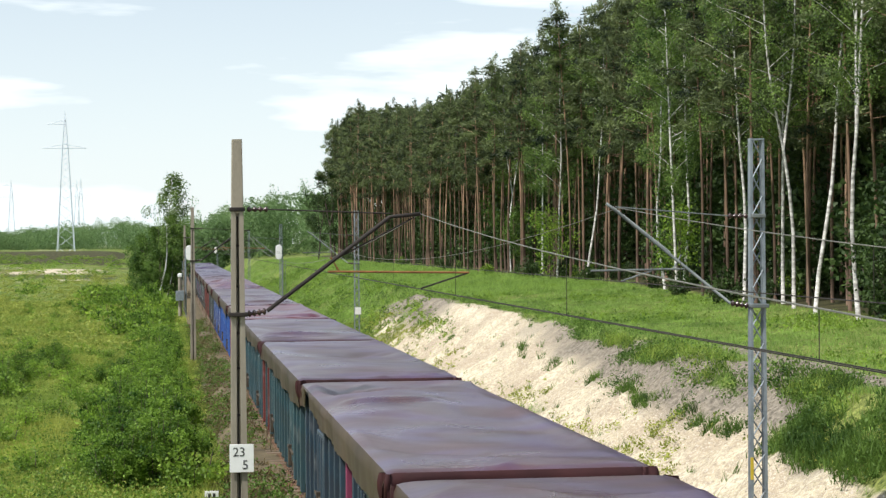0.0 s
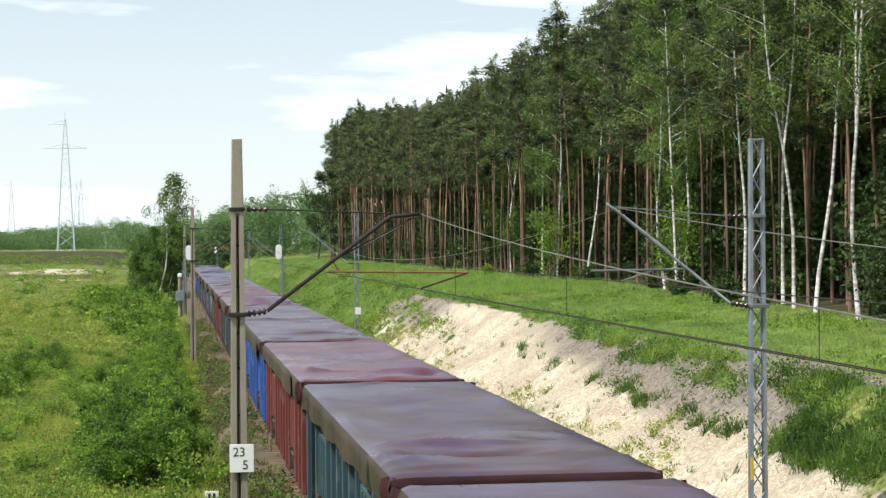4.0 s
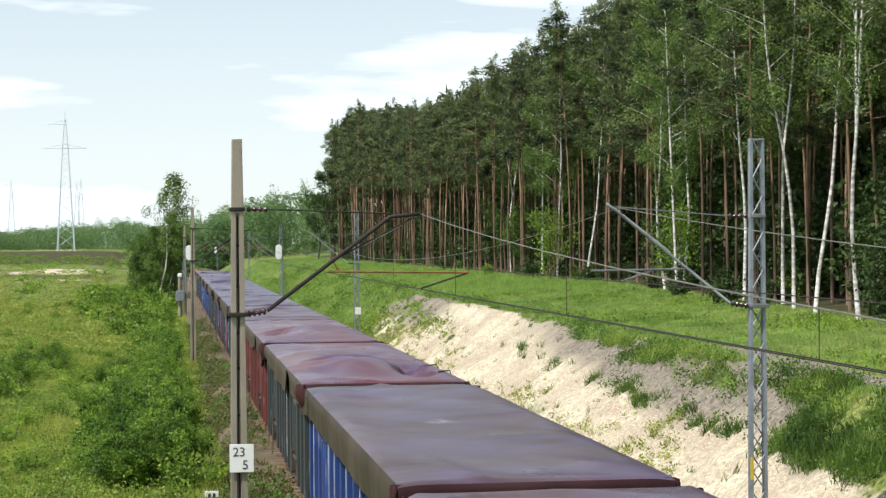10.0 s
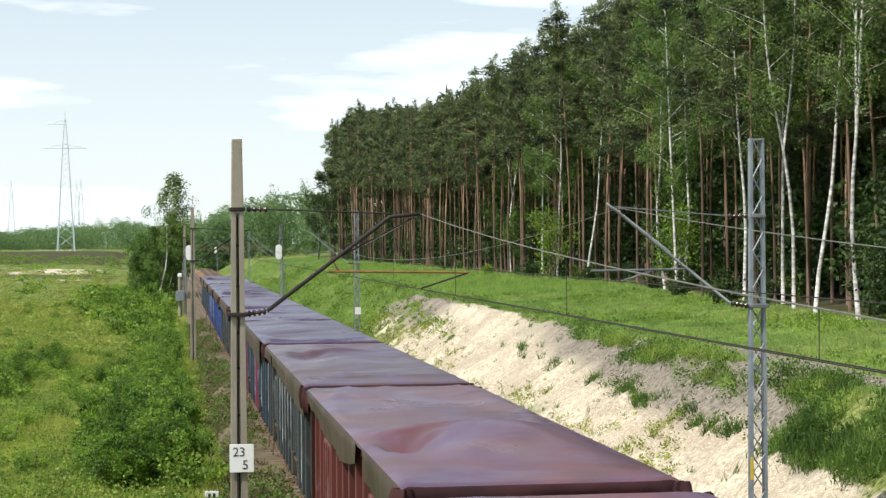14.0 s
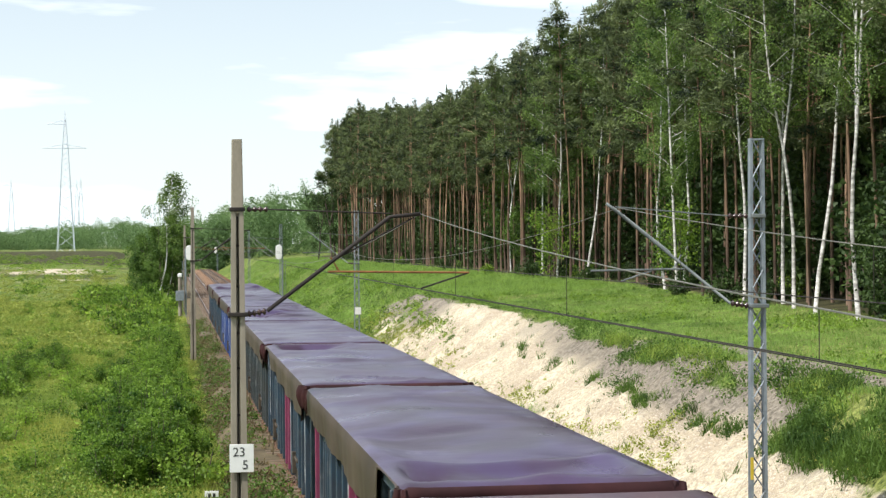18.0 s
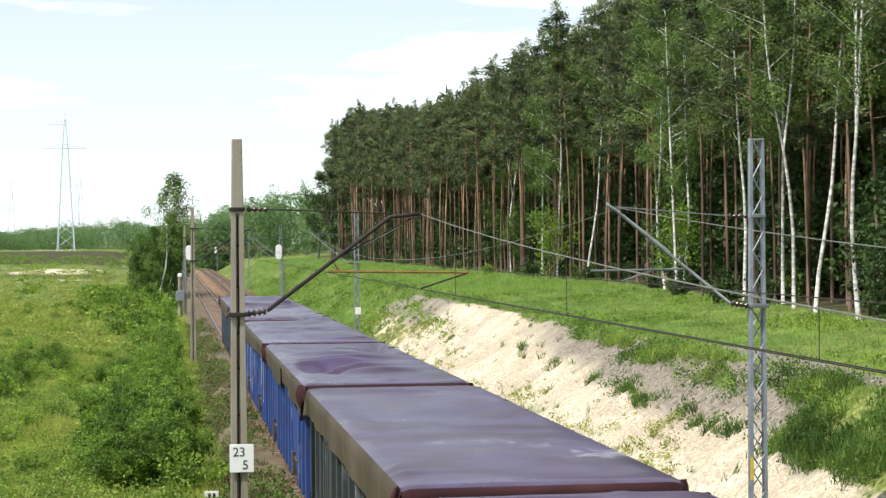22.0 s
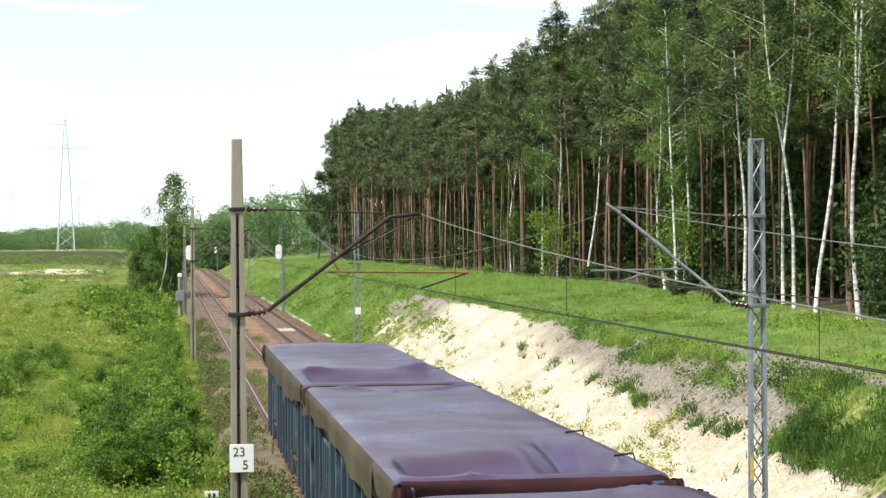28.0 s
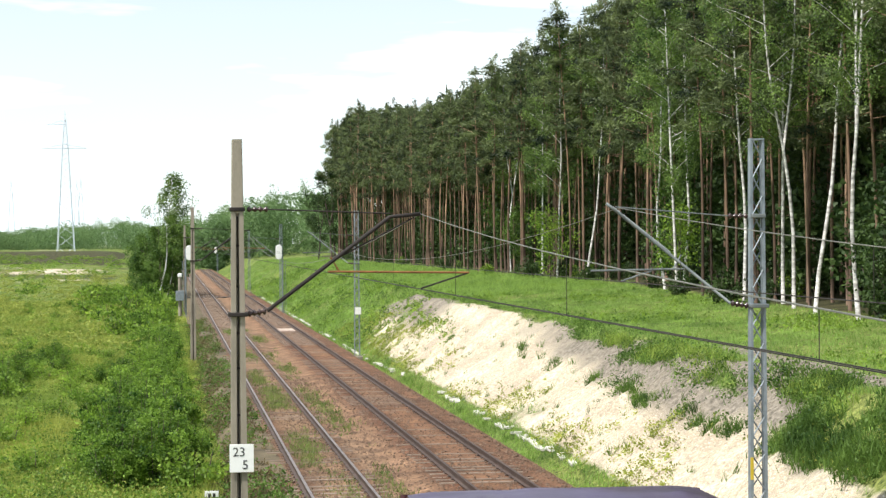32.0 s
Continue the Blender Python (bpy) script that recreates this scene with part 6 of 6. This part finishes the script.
    keep = np.sin(y * 1.9) + np.sin(y * 0.83 + 2) + rng.normal(0, 0.4, n) + 1.2 * smooth(59, 53, y) - 0.8 > 0.25
    yl = rng.uniform(42, 64, 330)
    xl = ledge(yl) + rng.normal(0, 0.16, 330)
    stout = np.exp(-((yl - 55.5) / 2.2) ** 2) + np.exp(-((yl - 47) / 1.1) ** 2) + np.exp(-((yl - 43.6) / 1.2) ** 2) > rng.uniform(0, 1.2, 330)
    clumps("ledge_weeds", xl[stout], yl[stout], rng.uniform(0.16, 0.42, stout.sum()), M_WEED, "dark bushy weeds on a ledge of the sandy slope", 53, 16, 0.06)
    ys_ = rng.uniform(88, 112, 170)
    xs_ = np.interp(ys_, (88, 98, 110), (13.8, 14.15, 14.75)) + rng.normal(0, 0.24, 170)
    clumps("streak_weeds", xs_, ys_, rng.uniform(0.12, 0.4, 170), M_LEAF, "light green weeds in a streak down the sandy slope", 54, 16, 0.08)
    yc = rng.uniform(38, 66, 620)
    xc = bare_top(yc) + rng.uniform(0.0, 1.0, 620) * np.clip(15.7 - bare_top(yc), 0.3, 2)
    lush = fbm(xc * 1.2, yc * 0.7, 6) + rng.normal(0, 0.3, 620) > 0.25
    x2, y2 = rng.uniform(13.5, 15.8, 5200), rng.uniform(34, 42.5, 5200)
    near = (y2 + 0.9 * fbm(x2 * 1.3, y2 * 0.8, 3) + rng.normal(0, 0.4, 5200) < 41.0 + 0.5 * smooth(15, 15.5, x2)) & (x2 > 13.75 + 0.2 * np.sin(y2 * 2.1) + rng.normal(0, 0.12, 5200)) & (fbm(x2 * 1.5, y2 * 0.9, 6) + rng.normal(0, 0.3, 5200) > 0.0)
    x3, y3 = rng.uniform(11.5, 14.2, 5200), rng.uniform(42, 128, 5200)
    lumps = fbm(x3 * 1.3, y3 * 0.5, 9) + rng.normal(0, 0.3, 5200) - 0.45 * (x3 - 12.2) + 1.2 * smooth(84, 106, y3) + 0.45 * smooth(72, 60, y3) > 0.52
    x4, y4 = rng.uniform(12, 15.8, 130), rng.uniform(40, 120, 130)
    near &= (fbm(x2 * 2.3, y2 * 1.3, 11) + rng.normal(0, 0.3, 5200) > -0.45)
    grass("slope_grass", x2[near], y2[near], rng.uniform(0.15, 0.40, near.sum()), M_WEED, "tall green grass on the near end of the slope", 56, 9, 0.14)
    grass("crest_grass", xc[lush], yc[lush], rng.uniform(0.2, 0.45, lush.sum()), M_GRASS, "tufts of tall grass along the crest of the cutting", 57, 14, 0.14)
    near &= rng.random(5200) < 0.4
    lush &= rng.random(620) < 0.5
    clumps("crest_herbs", xc[lush], yc[lush], rng.uniform(0.2, 0.5, lush.sum()), M_LEAF, "bright leafy herbs along the crest of the cutting", 55, 14, 0.07)
    clumps("slope_nettles", x2[near], y2[near], rng.uniform(0.15, 0.42, near.sum()), M_WEED, "dark nettles on the near end of the slope", 52, 15, 0.065)
    xs, ys = np.concatenate([x[keep], x4]), np.concatenate([y[keep], y4])
    grass("slope_weeds", xs, ys, rng.uniform(0.12, 0.40, len(xs)), M_WEED, "dark green tufts on the sandy slope", 46, 12, 0.07)
    xs, ys = np.concatenate([x3[lumps], x2[near][::9]]), np.concatenate([y3[lumps], y2[near][::9]])
    clumps("slope_herbs", xs, ys, rng.uniform(0.10, 0.3, len(xs)), M_DRYGRASS, "yellow-green low plants at the foot of the slope", 47, 12, 0.065)
    n = 1500
    y = 38 + 110 * rng.uniform(0, 1, n) ** 1.3
    x = 11.35 + rng.normal(0, 0.28, n)
    keep = fbm(x * 1.1, y * 0.5, 13) + rng.normal(0, 0.3, n) > -0.1
    grass("drain_grass", x[keep], y[keep], rng.uniform(0.12, 0.32, keep.sum()), M_BANKGRASS, "bright grass growing over the drain slabs", 58, 8, 0.12)
    # the green slope past the sand
    n = 6000
    y = rng.uniform(108, 260, n)
    x = rng.uniform(11.4, 17.5, n)
    keep = fbm(x * 0.9, y * 0.2, 4) + rng.normal(0, 0.35, n) > 0.1
    half = rng.random(keep.sum()) < 0.5
    xk, yk = x[keep], y[keep]
    clumps("slope_brush", xk[half], yk[half], rng.uniform(0.2, 0.6, half.sum()), M_WEED, "dark weeds on the green part of the slope", 50, 12, 0.11)
    clumps("slope_meadow", xk[~half], yk[~half], rng.uniform(0.2, 0.5, (~half).sum()), M_LEAF, "light green weeds on the green part of the slope", 51, 12, 0.11)
    # shoulder of the bed by the meadow
    n = 7000
    y = 36 + 110 * rng.uniform(0, 1, n) ** 1.4
    x = 1.1 + np.abs(rng.normal(0, 1.0, n))
    keep = (fbm(x * 2, y * 0.4, 8) + rng.normal(0, 0.3, n) - 0.2 * (x - 1.2) > -0.55) & (x < 2.95) & ~((np.abs(x - 1.02) < 0.35) & (np.abs(y - 46.3) < 0.9))
    half = rng.random(keep.sum()) < 0.5
    clumps("shoulder_herbs", x[keep][half], y[keep][half], rng.uniform(0.08, 0.25, half.sum()), M_STRAW, "dry brownish plants on the ballast shoulder", 49, 14, 0.06)
    keep[np.flatnonzero(keep)[half]] = False
    clumps("shoulder_weeds", x[keep], y[keep], rng.uniform(0.1, 0.3, keep.sum()), M_WEED, "weeds creeping over the ballast shoulder", 48, 12, 0.065)
    # sparse growth between the rails and beside the bed
    n = 9000
    y = 18 + 110 * rng.uniform(0, 1, n) ** 1.2
    x = np.where(rng.uniform(0, 1, n) < 0.72, rng.normal(LEFT, 0.30, n), rng.normal(LEFT + 1.5, 0.3, n))
    keep = (np.abs(np.abs(x - LEFT) - GAUGE) > 0.1) & (fbm(x * 1.5, y * 0.35, 2) + rng.normal(0, 0.25, n) + 0.5 * np.exp(-((y - 70) / 18) ** 2) > 0.35)
    grass_on_bed(x[keep], y[keep])


def grass_on_bed(x, y):
    rng = np.random.default_rng(31)
    pos = np.repeat(np.stack([x, y, np.full(len(x), -0.24)], -1), 5, 0) + rng.normal(0, 1, (len(x) * 5, 3)) * (0.06, 0.06, 0.0)
    h = rng.uniform(0.06, 0.2, len(pos))
    a, b = rng.uniform(0, 6.28, len(pos)), rng.uniform(0, 6.28, len(pos))
    tip = pos + np.stack([np.cos(a) * h * 0.5, np.sin(a) * h * 0.5, h], -1)
    w = 0.012 * np.stack([np.cos(b), np.sin(b), 0 * b], -1)
    v = np.stack([pos - w, pos + w, tip], 1).reshape(-1, 3)
    tagged(new("track_weeds", fast_mesh("track_weeds", v, np.arange(len(v)).reshape(-1, 3), M_TRACKWEED)), "sparse green weeds between the rails", "weeds", kind="stuff")


build_grass()


# ---- distance ----
def build_pylons():
    """Lattice pylon: four tapering legs, bracing in each face, two levels of arms."""
    root = tagged(new("power_pylon"), "tall pale grey lattice power pylon beyond the field", "pylon", "power pylons")
    root.location = (-45.0, 800.0, -1.0)
    def half(z):
        return 3.9 - 2.7 * min(z / 49.0, 1) if z < 49 else 1.2 - 1.1 * (z - 49) / 16
    steel = material("pale_steel", (0.52, 0.57, 0.64), (0.63, 0.68, 0.74), 2, 20, 0.6, 0.2, 0.0)
    corners = ((-1, -1), (1, -1), (1, 1), (-1, 1))
    for a, b in corners:
        part("pylon_leg", Soup().tube([(a * half(z), b * half(z), z) for z in (0, 49, 65)], [0.17, 0.13, 0.05], 4).mesh("pylon_leg", steel), root)
    z = 0.0
    while z < 60:
        step = max(2.0, 1.5 * half(z))
        for (a, b), (c, d) in zip(corners, corners[1:] + corners[:1]):
            h0, h1 = half(z), half(z + step)
            for p, q in (((a, b), (c, d)), ((c, d), (a, b))):
                part("brace", Soup().tube([(p[0] * h0, p[1] * h0, z), (q[0] * h1, q[1] * h1, z + step)], 0.055, 3, False).mesh("brace", steel), root)
        z += step
    for z, x0, x1 in ((49.0, -10.0, 9.0), (59.5, -7.5, 0.5)):
        arm = Soup()
        for y in (-0.6, 0.6):
            for x in (x0, x1):
                arm.tube([(0, y, z), (x, 0, z)], 0.10, 4).tube([(0, y, z + 1.8), (x, 0, z)], 0.07, 4)
        part("cross_arm", arm.mesh("cross_arm", steel), root)
    for x, y in ((-138.0, 1620.0), (-83.0, 1650.0), (-76.0, 1580.0)):
        copy_thing(root, pose(x, y, -1.0))


build_pylons()


# ---- small line-side things ----
def build_signals():
    grey = M_ZINC
    root = tagged(new("railway_signal"), "railway signal on a grey post, white back of its head", "signal", "line-side signals")
    root.location = (10.15, 165.0, 0)
    part("signal_post", Soup().tube([(0, 0, -0.9), (0, 0, 5.4)], 0.075, 8).mesh("signal_post", grey), root)
    outline = [(0.30 * math.cos(k * math.pi / 8), 0.30 * math.sin(k * math.pi / 8) + (0.38 if k < 8 else -0.38)) for k in range(16)]
    head = Soup().prism(outline, -0.16, 0.02)
    part("signal_head", bevelled(head.mesh("signal_head", M_WHITE), 0.03), root, "white signal head", pose(-0.32, 0, 5.05))
    part("bracket_arm", Soup().block(-0.32, 0.05, -0.03, 0.03, 4.55, 4.62).mesh("bracket_arm", grey), root)
    part("ladder", Soup().tube([(0.18, 0.1, -0.8), (0.12, 0.1, 4.3)], 0.02, 5).tube([(0.34, 0.1, -0.8), (0.28, 0.1, 4.3)], 0.02, 5).mesh("ladder", grey), root)
    part("signal_base", bevelled(Soup().block(-0.22, 0.22, -0.22, 0.22, -1.1, -0.55).mesh("signal_base", M_CONCRETE), 0.03), root)
    copy_thing(root, pose(1.35, 163.0, 0) @ Matrix.Diagonal((-1, 1, 1, 1)))
    copy_thing(root, pose(10.1, 395.0, -0.6))
    box = tagged(new("switch_cabinet"), "grey line-side switch box on a post with white cap", "cabinet")
    box.location = (0.83, 163.0, 0)
    part("cabinet_post", Soup().tube([(0, 0, -1.0), (0, 0, 3.0)], 0.16, 8).mesh("cabinet_post", M_CONCRETE), box)
    part("cabinet_cap", bevelled(Soup().block(-0.2, 0.2, -0.2, 0.2, 2.85, 3.2).mesh("cabinet_cap", M_WHITE), 0.06), box, "white cap")
    part("cabinet_body", bevelled(Soup().block(-0.38, 0.38, -0.42, -0.12, 0.75, 1.65).mesh("cabinet_body", M_ZINC), 0.03), box, "grey steel box")
    sign = tagged(new("distance_marker"), "small white distance plate on a short post", "sign")
    sign.location = (1.02, 47.0, -0.03)
    part("marker_post", Soup().tube([(0, 0.03, -1.2), (0, 0.03, -0.55)], 0.04, 7).mesh("marker_post", M_CONCRETE), sign)
    plate = part("marker_plate", bevelled(Soup().block(-0.18, 0.18, -0.012, 0.012, -0.95, -0.56).mesh("marker_plate", M_WHITE), 0.008), sign)
    for x in (-0.06, 0.06):
        part("numeral_bar", Soup().block(x - 0.035, x + 0.035, -0.018, -0.010, -0.74, -0.62).mesh("numeral_bar", M_BLACK), plate)


build_signals()


def build_crossings():
    slab = material("worn_concrete", (0.32, 0.24, 0.19), (0.52, 0.42, 0.35), 3, 30, 0.9)
    pad = tagged(new("crossing_slab"), "worn pale concrete slab lying between the rails", "slab")
    pad.location = (RIGHT, 125.0, -0.19)
    for k in range(3):
        part("plank", bevelled(Soup().block(-0.6 + 0.4 * k + 0.01, -0.2 + 0.4 * k - 0.01, -1.6, 1.6, -0.06, 0.04).mesh("plank", slab), 0.02), pad)
    duct = tagged(new("cable_duct"), "dark rubber cable duct laid across both tracks", "duct")
    part("duct_body", bevelled(Soup().block(1.6, 10.2, -0.35, 0.35, -0.26, -0.165).mesh("duct_body", M_BLACK), 0.03), duct)
    duct.location = (0, 205.0, 0)


build_crossings()


def build_stones():
    """Loose stones over the bed, where they can be told apart."""
    rng = np.random.default_rng(77)
    n = 13000
    y = 20 + 62 * rng.uniform(0, 1, n) ** 1.2
    x = rng.uniform(2.95, 10.6, n)
    z = bed_z(x) + 0.01
    r = rng.uniform(0.018, 0.045, (n, 1, 1)) * rng.uniform(0.6, 1.3, (n, 1, 3))
    octa = np.array([(1, 0, 0), (0, 1, 0), (-1, 0, 0), (0, -1, 0), (0, 0, 1), (0, 0, -1)], float)
    v = (octa + rng.normal(0, 0.2, (n, 6, 3))) * r + np.stack([x, y, z], -1)[:, None]
    f = np.array([(0, 1, 4), (1, 2, 4), (2, 3, 4), (3, 0, 4), (1, 0, 5), (2, 1, 5), (3, 2, 5), (0, 3, 5)])
    faces = (f[None] + 6 * np.arange(n)[:, None, None]).reshape(-1, 3)
    stone = material("loose_stone", (0.07, 0.046, 0.033), (0.25, 0.17, 0.12), 5, 40, 0.95, 0, 0.2)
    tagged(new("ballast_stones", fast_mesh("ballast_stones", v.reshape(-1, 3), faces, stone)), "loose rust-brown ballast stones", "stones", kind="stuff")


build_stones()


def build_drain():
    """Concrete slabs of the drain at the foot of the cutting."""
    rng = random.Random(4)
    drain = tagged(new("drain"), "broken line of pale concrete drain slabs below the cutting", "drain", kind="structure")
    slab = bevelled(Soup().block(-0.11, 0.11, -0.38, 0.38, -0.05, 0.05).mesh("drain_slab", material("pale_concrete", (0.36, 0.34, 0.30), (0.60, 0.58, 0.52), 3, 40, 0.9)), 0.02)
    y = 40.0
    while y < 230:
        y += 0.78
        if rng.random() < (0.85 if math.sin(y * 0.35) + 0.6 * math.sin(y * 0.13) > 0.1 else 0.12):
            x = 11.5 + rng.uniform(-0.05, 0.05) - 0.35 * float(smooth(70, 110, y))
            part("drain_slab", slab, drain, m=pose(x, y, float(ground_z(x, y)) + 0.01, rng.uniform(-7, 7), rng.uniform(-16, 6), rng.uniform(-7, 7)))


build_drain()


# ---- what moves ----
def travel_rows():
    return ((0, 0.15), (9, 64.2), (14, 99.75), (19, 134.8), (21, 148.85), (28, 197.85), (32, 225.65))


def travelled(t, rows):
    for (a, p), (b, q) in zip(rows, rows[1:]):
        if t <= b:
            return p + (q - p) * (t - a) / (b - a)
    return rows[-1][1]


def motions():
    rows = travel_rows()
    turning = [(i / 10, travelled(i / 10, rows)) for i in range(0, 321)]
    for k, (wagon, wheels) in TRAIN.items():
        mid = TRAIN_START + PITCH_M * k - PITCH_M / 2
        walk(wagon, [(t, pose(LEFT, mid - s, 0)) for t, s in rows])
        for wheel in wheels:
            y = wheel.location.y
            walk(wheel, [(t, pose(0, y, 0.46, math.degrees(s / 0.46) % 360)) for t, s in turning])


motions()
